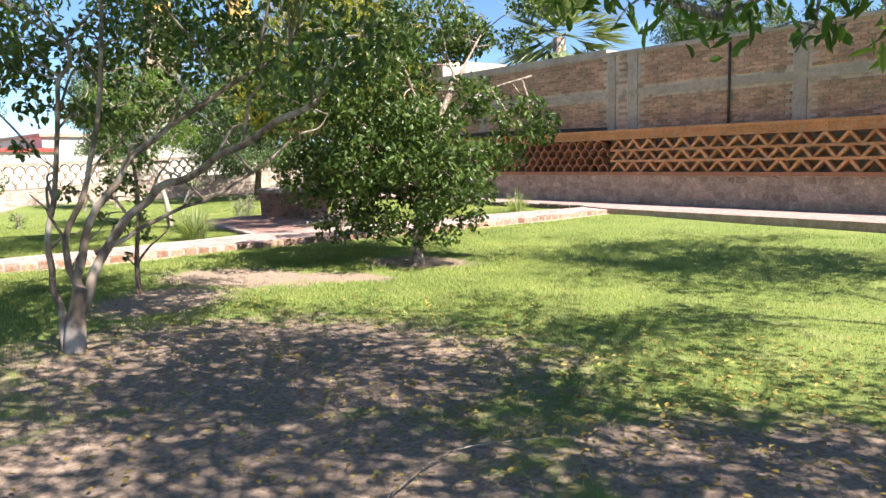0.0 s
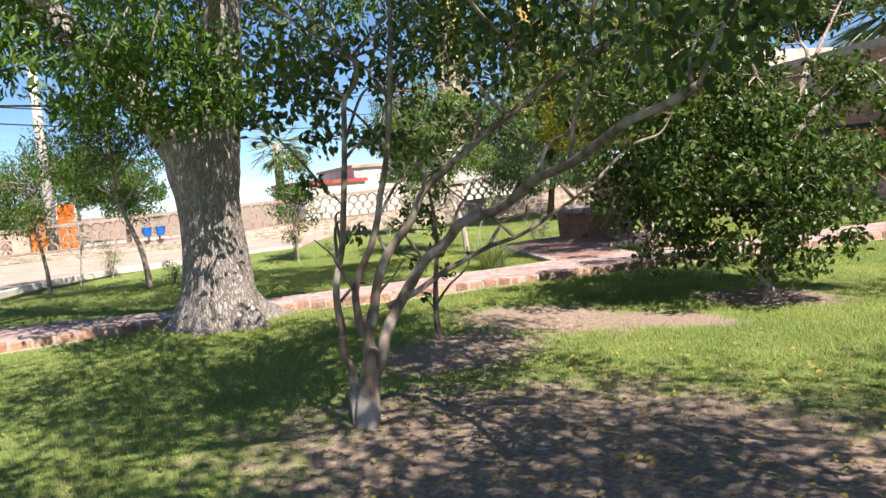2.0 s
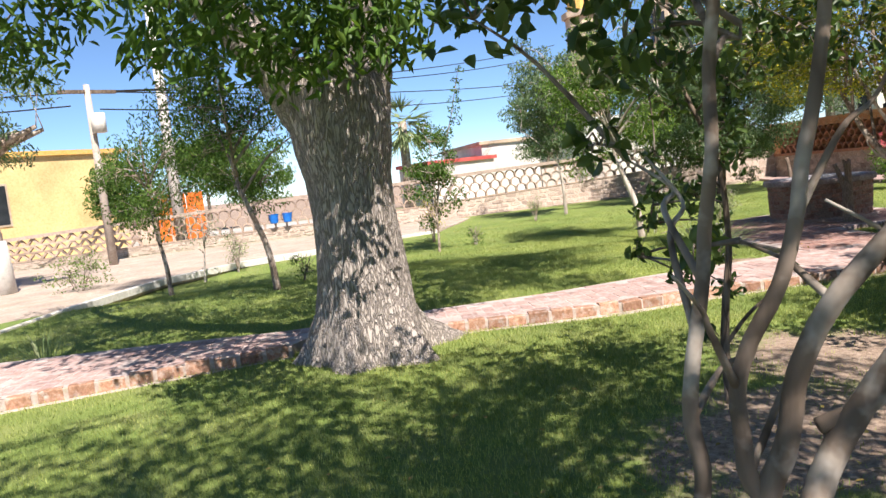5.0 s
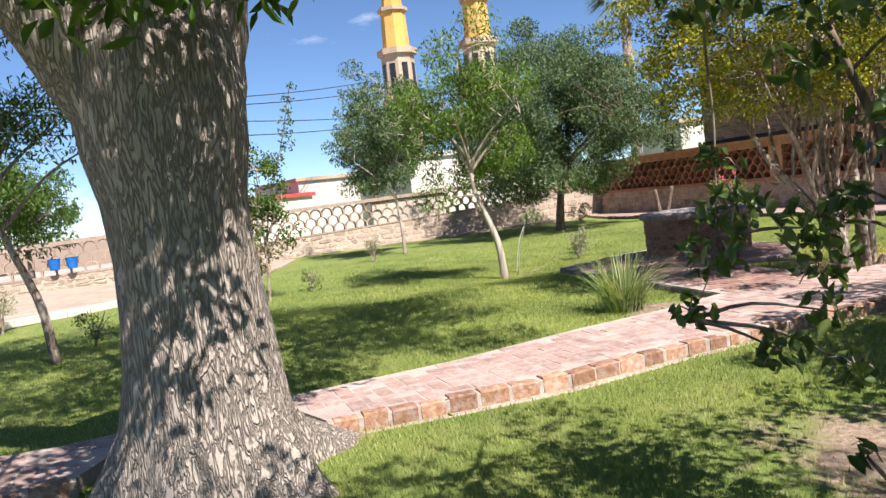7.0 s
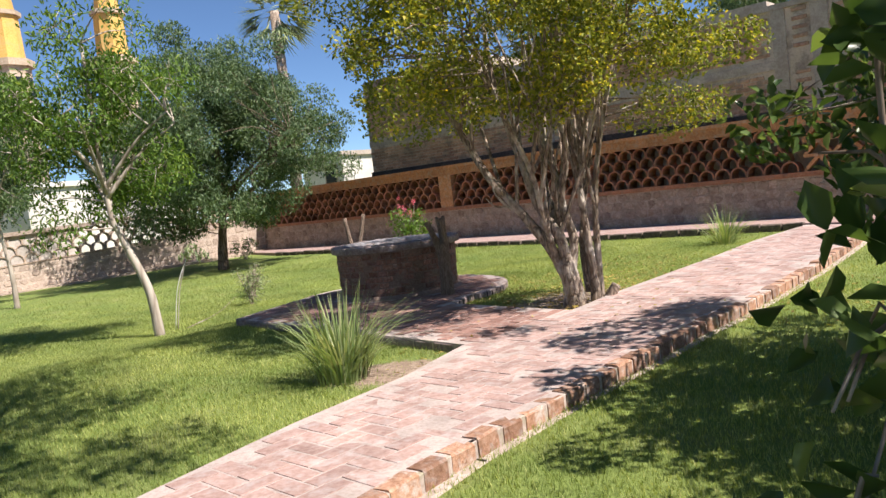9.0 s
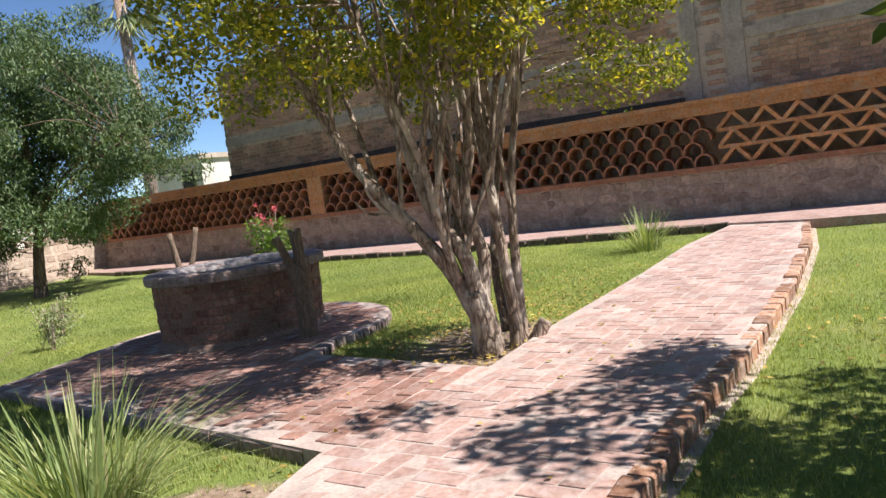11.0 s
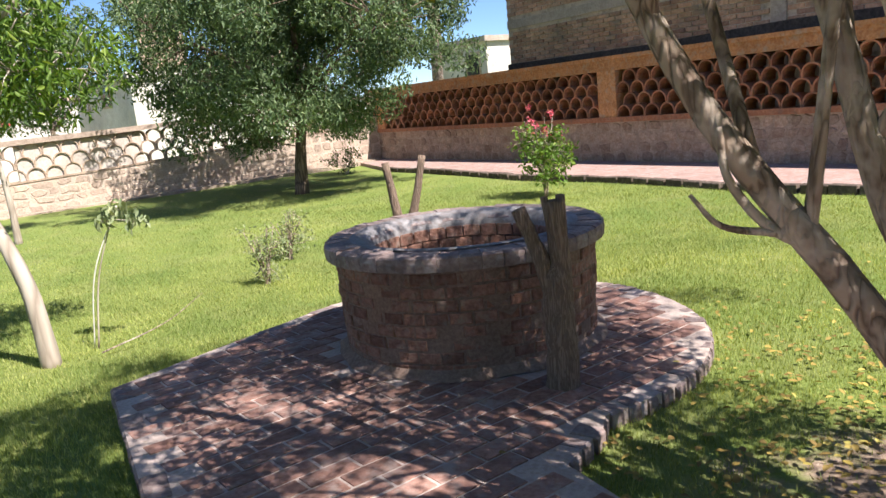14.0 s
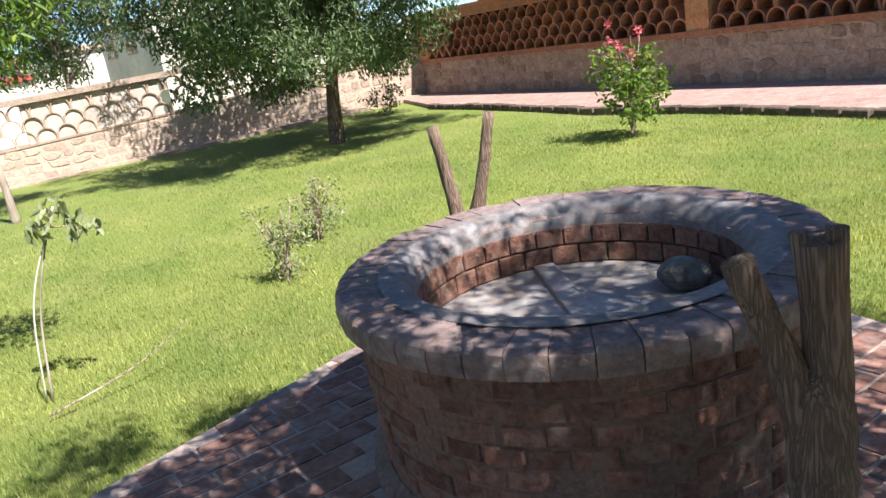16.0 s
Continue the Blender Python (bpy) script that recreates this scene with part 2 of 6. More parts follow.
EARTH_SPOTS = [(-0.3, 7.0, 2.8, 2.0), (0.5, 5.1, 2.4, 1.7), (3.1, 5.8, 1.6, 1.0), (-1.4, 10.7, 0.9, 0.5), (-2.6, 8.9, 0.9, 1.2), (-0.8, 12.1, 1.0, 0.7), (-2.6, 10.4, 1.5, 0.9), (2.2, 3.4, 2.6, 1.6), (-3.7, 16.4, 0.9, 1.1), (-5.2, 14.0, 0.8, 0.5)]
M = {
    "ground": ground_mat(),
    "brick_path": surface("pale_worn_brick", (0.31, 0.2, 0.175), (0.42, 0.29, 0.262), (0.5, 0.385, 0.36), 30, 3, 0.85, 0.35, 0.01, 0.13, stain=(0.45, 0.38, 0.365)),
    "brick_plat": surface("red_paving_brick", (0.2, 0.11, 0.09), (0.31, 0.18, 0.15), (0.41, 0.265, 0.235), 30, 3, 0.85, 0.35, 0.01, 0.25, stain=(0.33, 0.265, 0.245)),
    "mortar": surface("pale_mortar", (0.38, 0.31, 0.285), (0.47, 0.395, 0.37), (0.55, 0.475, 0.45), 45, 3, 0.95, 0.4, 0.01),
    "kerb_brick": surface("kerb_brick", (0.22, 0.115, 0.07), (0.37, 0.21, 0.14), (0.5, 0.34, 0.26), 26, 5, 0.9, 0.6, 0.02, 0.35, stain=(0.43, 0.36, 0.32)),
    "well_brick": surface("dark_well_brick", (0.15, 0.08, 0.062), (0.27, 0.145, 0.112), (0.38, 0.235, 0.19), 30, 6, 0.9, 0.9, 0.02, 0.3, stain=(0.27, 0.205, 0.17)),
    "rim_brick": surface("grey_worn_rim_brick", (0.17, 0.125, 0.12), (0.265, 0.205, 0.2), (0.37, 0.31, 0.3), 28, 5, 0.7, 0.6, 0.015, 0.16, stain=(0.3, 0.27, 0.275)),
    "well_mortar": surface("grey_brown_mortar", (0.17, 0.12, 0.1), (0.255, 0.185, 0.155), (0.33, 0.26, 0.225), 50, 4, 0.95, 0.5, 0.015),
    "rim_cement": surface("smooth_blue_grey_cement", (0.17, 0.165, 0.175), (0.25, 0.245, 0.26), (0.33, 0.325, 0.34), 34, 6, 0.6, 0.3, 0.008, stain=(0.2, 0.165, 0.155)),
    "kerb_dark": surface("dark_brown_kerb_stone", (0.07, 0.055, 0.045), (0.125, 0.1, 0.085), (0.2, 0.165, 0.14), 18, 4, 0.9, 0.7, 0.02, 0.2),
    "infill_plaster": surface("pale_limewash_infill", (0.42, 0.37, 0.33), (0.54, 0.49, 0.45), (0.62, 0.57, 0.53), 18, 1.5, 0.95, 0.3, 0.01),
    "street": surface("pale_dusty_street", (0.34, 0.31, 0.28), (0.45, 0.42, 0.385), (0.54, 0.51, 0.47), 9, 0.6, 0.95, 0.3, 0.01),
    "cement": surface("grey_cement", (0.3, 0.29, 0.28), (0.42, 0.41, 0.4), (0.52, 0.51, 0.5), 30, 2.5, 0.85, 0.3, 0.008, stain=(0.26, 0.24, 0.22)),
    "steel": surface("weathered_steel_sheet", (0.3, 0.3, 0.31), (0.42, 0.42, 0.43), (0.52, 0.52, 0.53), 22, 3, 0.42, 0.1, 0.004, stain=(0.3, 0.24, 0.19), metallic=0.2),
    "dark": surface("dark_gap", (0.012, 0.011, 0.01), (0.02, 0.018, 0.016), (0.03, 0.026, 0.022), 20, 2, 0.9, 0.1),
    "terracotta": surface("terracotta_tile", (0.3, 0.13, 0.075), (0.43, 0.2, 0.12), (0.52, 0.29, 0.19), 22, 3, 0.85, 0.3, 0.008, 0.3, stain=(0.25, 0.15, 0.11)),
    "orange_brick": surface("orange_brick", (0.45, 0.2, 0.09), (0.62, 0.3, 0.14), (0.72, 0.42, 0.23), 24, 3, 0.85, 0.35, 0.01, 0.25, stain=(0.5, 0.36, 0.26)),
    "pale_tile": surface("pale_limewashed_tile", (0.3, 0.225, 0.17), (0.43, 0.34, 0.27), (0.55, 0.46, 0.38), 24, 3, 0.9, 0.3, 0.01, 0.25, stain=(0.42, 0.3, 0.22)),
    "stone": surface("pinkish_rubble_stone", (0.32, 0.24, 0.19), (0.47, 0.37, 0.3), (0.6, 0.5, 0.42), 20, 3.5, 0.9, 1.0, 0.03, 0.28, stain=(0.34, 0.23, 0.165)),
    "pale_stone": surface("pale_rubble_stone", (0.34, 0.27, 0.22), (0.47, 0.385, 0.32), (0.58, 0.495, 0.42), 20, 2.5, 0.9, 0.6, 0.02, 0.2, stain=(0.46, 0.37, 0.3)),
    "bed": surface("plinth_mortar", (0.34, 0.27, 0.22), (0.46, 0.375, 0.31), (0.57, 0.48, 0.41), 26, 2.5, 0.95, 0.8, 0.03, stain=(0.3, 0.22, 0.17)),
    "mortar_pale": surface("pale_pink_kerb_mortar", (0.36, 0.29, 0.25), (0.48, 0.4, 0.36), (0.58, 0.51, 0.46), 30, 4, 0.95, 0.5, 0.015, stain=(0.34, 0.3, 0.22)),
    "pale_bed": surface("pale_plinth_mortar", (0.4, 0.32, 0.265), (0.52, 0.435, 0.37), (0.62, 0.54, 0.47), 26, 1.5, 0.95, 0.5, 0.02, stain=(0.5, 0.4, 0.32)),
    "earth": surface("pale_pink_earth", (0.34, 0.27, 0.22), (0.45, 0.365, 0.305), (0.54, 0.45, 0.385), 14, 1.2, 0.95, 0.5, 0.02, stain=(0.36, 0.3, 0.22)),
    "house_brick": surface("weathered_house_brick", (0.36, 0.2, 0.135), (0.55, 0.345, 0.24), (0.66, 0.47, 0.36), 20, 1.2, 0.9, 0.4, 0.012, 0.3, stain=(0.33, 0.26, 0.2)),
    "house_mortar": surface("house_mortar", (0.48, 0.4, 0.32), (0.6, 0.5, 0.41), (0.66, 0.57, 0.48), 30, 1.2, 0.95, 0.4, 0.01, stain=(0.25, 0.2, 0.17)),
    "concrete": surface("weathered_concrete", (0.36, 0.31, 0.265), (0.47, 0.41, 0.355), (0.55, 0.49, 0.43), 24, 1.5, 0.9, 0.35, 0.01, stain=(0.34, 0.28, 0.235)),
    "blackish": surface("blackish_brown_matt", (0.05, 0.042, 0.037), (0.09, 0.075, 0.065), (0.14, 0.12, 0.1), 18, 2, 0.9, 0.3, 0.01),
    "white_plaster": surface("white_plaster", (0.52, 0.5, 0.46), (0.64, 0.62, 0.58), (0.72, 0.7, 0.66), 14, 0.8, 0.9, 0.15, 0.006, stain=(0.6, 0.55, 0.48)),
    "yellow_plaster": surface("yellow_plaster", (0.56, 0.33, 0.08), (0.68, 0.42, 0.12), (0.75, 0.5, 0.18), 12, 0.5, 0.9, 0.15, 0.006, stain=(0.58, 0.38, 0.16)),
    "pale_yellow": surface("pale_yellow_plaster", (0.6, 0.42, 0.18), (0.7, 0.51, 0.24), (0.76, 0.58, 0.31), 12, 0.5, 0.9, 0.15, 0.006),
    "cream_stone": surface("cream_quarried_stone", (0.4, 0.31, 0.22), (0.5, 0.4, 0.3), (0.58, 0.48, 0.37), 8, 0.5, 0.9, 0.2, 0.01),
    "post_wood": bark("weathered_grey_wood", (0.15, 0.105, 0.08), (0.29, 0.215, 0.165), 44, 0.08, 0.8, 0.012),
    "bark_ash": bark("grey_fissured_bark", (0.185, 0.155, 0.135), (0.46, 0.4, 0.355), 31, 0.2, 0.9, 0.026),
    "bark_smooth": bark("smooth_mottled_bark", (0.12, 0.088, 0.066), (0.27, 0.21, 0.165), 7, 0.12, 0.35, 0.015, patch=(0.4, 0.35, 0.3)),
    "bark_pale": bark("pale_smooth_bark", (0.27, 0.22, 0.18), (0.5, 0.44, 0.38), 8, 0.15, 0.3, 0.015),
    "bark_dark": bark("dark_bark", (0.07, 0.048, 0.035), (0.2, 0.15, 0.112), 18, 0.2, 0.6, 0.02),
    "bark_shrub": bark("brown_grey_bark", (0.13, 0.092, 0.07), (0.38, 0.3, 0.24), 20, 0.3, 0.8, 0.015, patch=(0.47, 0.405, 0.35)),
    "leaf_dark": leafy("glossy_dark_green_leaf", (0.042, 0.08, 0.024), (0.095, 0.15, 0.044), (0.17, 0.235, 0.075), 0.32, 0.35),
    "leaf_ash": leafy("fresh_green_leaf", (0.05, 0.1, 0.018), (0.1, 0.19, 0.035), (0.16, 0.25, 0.05)),
    "leaf_light": leafy("light_green_leaf", (0.08, 0.15, 0.025), (0.15, 0.26, 0.05), (0.24, 0.32, 0.06), 0.5, 0.4),
    "leaf_grey": leafy("grey_green_leaf", (0.055, 0.1, 0.042), (0.14, 0.21, 0.105), (0.22, 0.29, 0.16), 0.45, 0.3),
    "leaf_yellow": leafy("yellow_green_leaf", (0.11, 0.145, 0.028), (0.3, 0.325, 0.05), (0.68, 0.56, 0.055), 0.5, 0.45),
    "leaf_sage": leafy("pale_sage_leaf", (0.16, 0.21, 0.11), (0.3, 0.35, 0.2), (0.38, 0.42, 0.26), 0.6, 0.25),
    "blade": leafy("grass_blade", (0.18, 0.235, 0.062), (0.345, 0.405, 0.135), (0.5, 0.5, 0.215), 0.6, 0.4),
    "strap": leafy("strap_leaf", (0.17, 0.24, 0.09), (0.33, 0.4, 0.18), (0.55, 0.53, 0.33), 0.5, 0.3),
    "litter": leafy("fallen_leaf", (0.2, 0.13, 0.04), (0.4, 0.3, 0.08), (0.5, 0.42, 0.12), 0.7, 0.1),
    "petal": leafy("pink_petal", (0.5, 0.07, 0.14), (0.68, 0.16, 0.24), (0.75, 0.3, 0.36), 0.6, 0.3),
    "palm": leafy("palm_frond", (0.12, 0.17, 0.08), (0.24, 0.3, 0.15), (0.36, 0.38, 0.22), 0.5, 0.2),
    "blue": surface("blue_plastic", (0.01, 0.1, 0.42), (0.015, 0.16, 0.58), (0.03, 0.22, 0.66), 10, 3, 0.4, 0.05),
    "orange": surface("orange_paint", (0.6, 0.12, 0.02), (0.72, 0.17, 0.03), (0.78, 0.22, 0.05), 10, 2, 0.6, 0.05),
    "red_roof": surface("red_sheet_roof", (0.4, 0.06, 0.06), (0.5, 0.09, 0.08), (0.56, 0.14, 0.12), 6, 1, 0.6, 0.05),
    "wire": surface("black_cable", (0.015, 0.015, 0.015), (0.02, 0.02, 0.02), (0.03, 0.03, 0.03), 10, 2, 0.6, 0.0),
    "glass": surface("dark_window", (0.02, 0.025, 0.03), (0.03, 0.035, 0.04), (0.04, 0.045, 0.05), 3, 1, 0.12, 0.0),
    "string": surface("white_cord", (0.6, 0.6, 0.56), (0.7, 0.7, 0.66), (0.76, 0.76, 0.72), 20, 3, 0.8, 0.0),
    "rock": surface("grey_fieldstone", (0.14, 0.135, 0.125), (0.24, 0.23, 0.215), (0.35, 0.34, 0.32), 16, 4, 0.9, 0.7, 0.02, stain=(0.3, 0.29, 0.26)),
}


# ---- mesh helpers ----
def mesh_of(name, verts, faces, material, smooth=False):
    me = bpy.data.meshes.new(name)
    me.from_pydata([tuple(v) for v in verts], [], [tuple(f) for f in faces])
    me.materials.append(material)
    if smooth:
        me.polygons.foreach_set("use_smooth", [True] * len(me.polygons))
    me.update()
    return me


def part(name, bm, material, parent, label=""):
    """One mesh object under a thing or part."""
    me = bpy.data.meshes.new(name)
    bm.to_mesh(me)
    bm.free()
    me.materials.append(material)
    ob = new(name, me)
    ob.parent = parent
    return tagged(ob, label)


def piece(name, me, parent, label="", at=None):
    ob = new(name, me)
    ob.parent = parent
    if at is not None:
        ob.matrix_basis = at
    return tagged(ob, label)


def thing(name, label, category, group="", kind="", at=None):
    ob = new(name)
    if at is not None:
        ob.matrix_basis = Matrix.Translation(at)
    return tagged(ob, label, category, group, kind)


class Geo:
    """Collects vertices and faces for one mesh."""

    def __init__(self):
        self.v, self.f = [], []

    def add(self, verts, faces):
        k = len(self.v)
        self.v.extend(verts)
        self.f.extend([tuple(i + k for i in f) for f in faces])

    def box(self, m, sx, sy, sz, chamfer=0.0):
        """A box centred at the pose m; with a chamfer its +z edges are cut."""
        x, y, z, c = sx / 2, sy / 2, sz / 2, chamfer
        if c:
            pts = [(-x, -y, -z), (x, -y, -z), (x, y, -z), (-x, y, -z), (-x, -y, z - c), (x, -y, z - c), (x, y, z - c), (-x, y, z - c),
                   (-x + c, -y + c, z), (x - c, -y + c, z), (x - c, y - c, z), (-x + c, y - c, z)]
            fs = [(0, 1, 5, 4), (1, 2, 6, 5), (2, 3, 7, 6), (3, 0, 4, 7), (4, 5, 9, 8), (5, 6, 10, 9), (6, 7, 11, 10), (7, 4, 8, 11), (8, 9, 10, 11), (3, 2, 1, 0)]
        else:
            pts = [(-x, -y, -z), (x, -y, -z), (x, y, -z), (-x, y, -z), (-x, -y, z), (x, -y, z), (x, y, z), (-x, y, z)]
            fs = [(0, 1, 5, 4), (1, 2, 6, 5), (2, 3, 7, 6), (3, 0, 4, 7), (4, 5, 6, 7), (3, 2, 1, 0)]
        self.add([m @ Vector(p) for p in pts], fs)

    def tube(self, pts, radii, sides=8, wobble=0.0, rng=None):
        """A tapered tube along points."""
        rng = rng or random
        k = len(self.v)
        pts = [Vector(p) for p in pts]
        side = None
        for i, p in enumerate(pts):
            d = (pts[min(i + 1, len(pts) - 1)] - pts[max(i - 1, 0)]).normalized()
            if side is None:
                side = d.orthogonal().normalized()
            side = (side - d * side.dot(d)).normalized()
            up = d.cross(side)
            for j in range(sides):
                a = 2 * math.pi * j / sides
                r = radii[i] * (1 + wobble * (rng.random() - 0.5))
                self.v.append(p + (side * math.cos(a) + up * math.sin(a)) * r)
        for i in range(len(pts) - 1):
            for j in range(sides):
                a, b = k + i * sides + j, k + i * sides + (j + 1) % sides
                self.f.append((a, b, b + sides, a + sides))
        self.f.append(tuple(k + j for j in reversed(range(sides))))
        self.f.append(tuple(k + (len(pts) - 1) * sides + j for j in range(sides)))

    def mesh(self, name, material, smooth=False):
        return mesh_of(name, self.v, self.f, material, smooth)


def curve_pts(pts, n=10):
    """Points smoothly through the given ones (Catmull-Rom)."""
    p = [Vector(q) for q in pts]
    p = [2 * p[0] - p[1], *p, 2 * p[-1] - p[-2]]
    out = []
    for i in range(1, len(p) - 2):
        for k in range(n):
            t = k / n
            out.append(0.5 * ((2 * p[i]) + (p[i + 1] - p[i - 1]) * t + (2 * p[i - 1] - 5 * p[i] + 4 * p[i + 1] - p[i + 2]) * t * t + (3 * p[i] - p[i - 1] - 3 * p[i + 1] + p[i + 2]) * t ** 3))
    out.append(p[-2])
    return out


def lerp_line(line, x):
    """The value at x of a broken line of (x, value)."""
    xs, ys = [a for a, _ in line], [b for _, b in line]
    return float(np.interp(x, xs, ys))


def inside(poly, x, y):
    hit = False
    j = len(poly) - 1
    for i in range(len(poly)):
        (xi, yi), (xj, yj) = poly[i], poly[j]
        if (yi > y) != (yj > y) and x < (xj - xi) * (y - yi) / (yj - yi) + xi:
            hit = not hit
        j = i
    return hit


def prism(name, poly, z0, z1, material, parent=None):
    """A slab with that outline."""
    n = len(poly)
    verts = [(x, y, z0) for x, y in poly] + [(x, y, z1) for x, y in poly]
    tris = [tuple(q) for q in geometry.tessellate_polygon([[Vector((x, y, 0)) for x, y in poly]])]
    faces = [tuple(i + n for i in q) for q in tris] + tris + [(i, (i + 1) % n, n + (i + 1) % n, n + i) for i in range(n)]
    bm = bmesh.new()
    vs = [bm.verts.new(v) for v in verts]
    for f in faces:
        bm.faces.new([vs[i] for i in f])
    bmesh.ops.recalc_face_normals(bm, faces=bm.faces)
    return part(name, bm, material, parent)


def scatter_leaves(name, centres, length, width, material, parent, rng, droop=0.3, outward=None, fold=0.25, label="", flat_lying=False):
    """A mesh of folded, pointed leaf blades at the centres."""
    c = np.asarray(centres, float)
    n = len(c)
    d = rng.normal(size=(n, 3))
    if outward is not None:
        o = c - np.asarray(outward)
        d = d * 0.8 + o / (np.linalg.norm(o, axis=1, keepdims=True) + 1e-6)
    d[:, 2] -= droop * 2
    if flat_lying:
        d[:, 2] *= 0.15
    d /= np.linalg.norm(d, axis=1, keepdims=True)
    u = rng.normal(size=(n, 3)) * (0.2 if flat_lying else 1.0) + np.array([0, 0, 0.9])
    s = np.cross(d, u)
    s /= np.linalg.norm(s, axis=1, keepdims=True) + 1e-9
    nn = np.cross(s, d)
    ln = (length * rng.uniform(0.65, 1.25, n))[:, None]
    wd = (width * rng.uniform(0.7, 1.2, n))[:, None]
    p0 = c - d * ln * 0.5
    p3 = c + d * ln * 0.5 - nn * ln * 0.12
    a = c - d * ln * 0.12 + s * wd * 0.5 + nn * wd * fold
    b = c - d * ln * 0.12 - s * wd * 0.5 + nn * wd * fold
    e = c + d * ln * 0.22 + s * wd * 0.38 + nn * wd * fold * 0.6
    g = c + d * ln * 0.22 - s * wd * 0.38 + nn * wd * fold * 0.6
    v = np.stack([p0, a, e, p3, g, b], 1).reshape(-1, 3)
    base = (np.arange(n) * 6)[:, None]
    f1 = base + np.array([[0, 1, 2, 3]])
    f2 = base + np.array([[0, 3, 4, 5]])
    f = np.stack([f1, f2], 1).reshape(-1, 4)
    me = bpy.data.meshes.new(name)
    me.vertices.add(len(v))
    me.vertices.foreach_set("co", v.astype(np.float32).ravel())
    me.loops.add(len(f) * 4)
    me.loops.foreach_set("vertex_index", f.astype(np.int32).ravel())
    me.polygons.add(len(f))
    me.polygons.foreach_set("loop_start", np.arange(0, len(f) * 4, 4, dtype=np.int32))
    me.update(calc_edges=True)
    me.materials.append(material)
    ob = new(name, me)
    ob.parent = parent
    return tagged(ob, label)


# ---- ground, lawn and paving ----
SWALE = [(-30.0, -0.02), (-4.0, 0.0), (-1.8, 0.035), (-0.8, 0.045), (0.0, 0.03), (1.0, 0.06), (4.6, 0.06), (6.6, -0.13), (8.6, -0.12), (12.0, 0.02), (15.0, 0.02), (30, 0.02)]


def ground_z(x, y):
    """The lie of the land: level on the way's side, a shallow dip in the far lawn."""
    if not (-30 < x < 18 and -4 < y < 44):
        return -0.02
    away = -(x + 4.6) * 0.79 + (y - 13.2) * 0.61
    far = min(1, max(0, (y - 21.8) / 2.4)) * (1 if away > 0 else 0)
    return lerp_line(SWALE, away) * (1 - far) + 0.085 * far + 0.015 * noise.noise((x * 0.5, y * 0.5, 0.3))


def build_ground():
    g = Geo()
    xs = sorted(set([-900, -300, -120, -60] + [round(-36 + i * 0.5, 2) for i in range(113)] + [40, 80, 200, 900]))
    ys = sorted(set([-900, -300, -100, -40, -15] + [round(-6 + i * 0.5, 2) for i in range(111)] + [70, 120, 300, 900]))
    for y in ys:
        for x in xs:
            g.v.append((x, y, ground_z(x, y)))
    w = len(xs)
    for j in range(len(ys) - 1):
        for i in range(w - 1):
            g.f.append((j * w + i, j * w + i + 1, (j + 1) * w + i + 1, (j + 1) * w + i))
    ob = new("ground", g.mesh("ground", M["ground"], True))
    return tagged(ob, "green lawn with worn bare earth under trees", "lawn", kind="structure")


ground = build_ground()

NEAR_EDGE = [(-12.5, 0.0), (-9.6, 3.7), (-7.85, 6.45), (-7.35, 7.75), (-6.98, 8.6), (-7.25, 9.15), (-6.55, 9.95), (-6.15, 9.8), (-5.66, 10.38), (-5.1, 11.1), (-4.55, 12.05),
             (-3.95, 12.9), (-3.36, 13.7), (-2.88, 14.4), (-2.5, 14.85), (-1.2, 16.7), (0.2, 18.9), (1.15, 20.6)]
FAR_EDGE = [(0.5, 21.5), (-0.75, 20.0), (-1.95, 18.2), (-3.3, 16.3), (-3.8, 15.5), (-4.76, 14.35), (-5.1, 13.5), (-5.62, 12.6), (-6.2, 11.35), (-6.85, 10.35), (-7.72, 8.95), (-8.65, 8.05),
            (-9.65, 6.9), (-11.6, 4.6), (-14.3, 1.0)]
PATH_POLY = NEAR_EDGE + FAR_EDGE
TOP = 0.14
WELL = (-5.88, 18.27)
PLAT_C, PLAT_R = (-5.92, 18.2), 1.46
ring = [(PLAT_C[0] + PLAT_R * math.cos(a), PLAT_C[1] + PLAT_R * math.sin(a)) for a in [radians(-47 + i * 9) for i in range(23)]]
PLAT_POLY = [(-4.5, 14.15), (-3.55, 15.2), (-3.82, 15.5), (-5.02, 16.66), (-4.92, 17.0)] + ring + [(-7.76, 17.2), (-4.84, 14.47)]

path_slab = tagged(prism("garden_path", PATH_POLY, -0.12, TOP - 0.0005, M["mortar"]), "pale pink brick garden path set in mortar", "path", kind="structure")
plat_slab = tagged(prism("well_platform", PLAT_POLY, -0.12, TOP - 0.0025, M["mortar"]), "red brick platform round the well", "platform", kind="structure")
C = Vector((-13.0, 33.5))
D_R = Vector((1, -0.75)).normalized()
N_R = Vector((-0.75, -1)).normalized()
D_L = Vector((-0.568, -0.823)).normalized()
N_L = Vector((0.823, -0.568)).normalized()
WALK_POLY = [(-13.6, 33.0), (-11.6, 30.4), (-10.2, 29.4), (-7.45, 26.85), (-5.9, 25.9), (-4.2, 24.4), (-2.2, 23.2), (0.5, 21.5), (1.15, 20.6), (9.0, 14.4), (12.0, 15.2), (-12.9, 33.9)]
walk_slab = tagged(prism("wall_walk", WALK_POLY, -0.1, 0.17, M["brick_path"]), "pink brick walk along the garden wall with a dark stone kerb", "walkway", kind="structure")


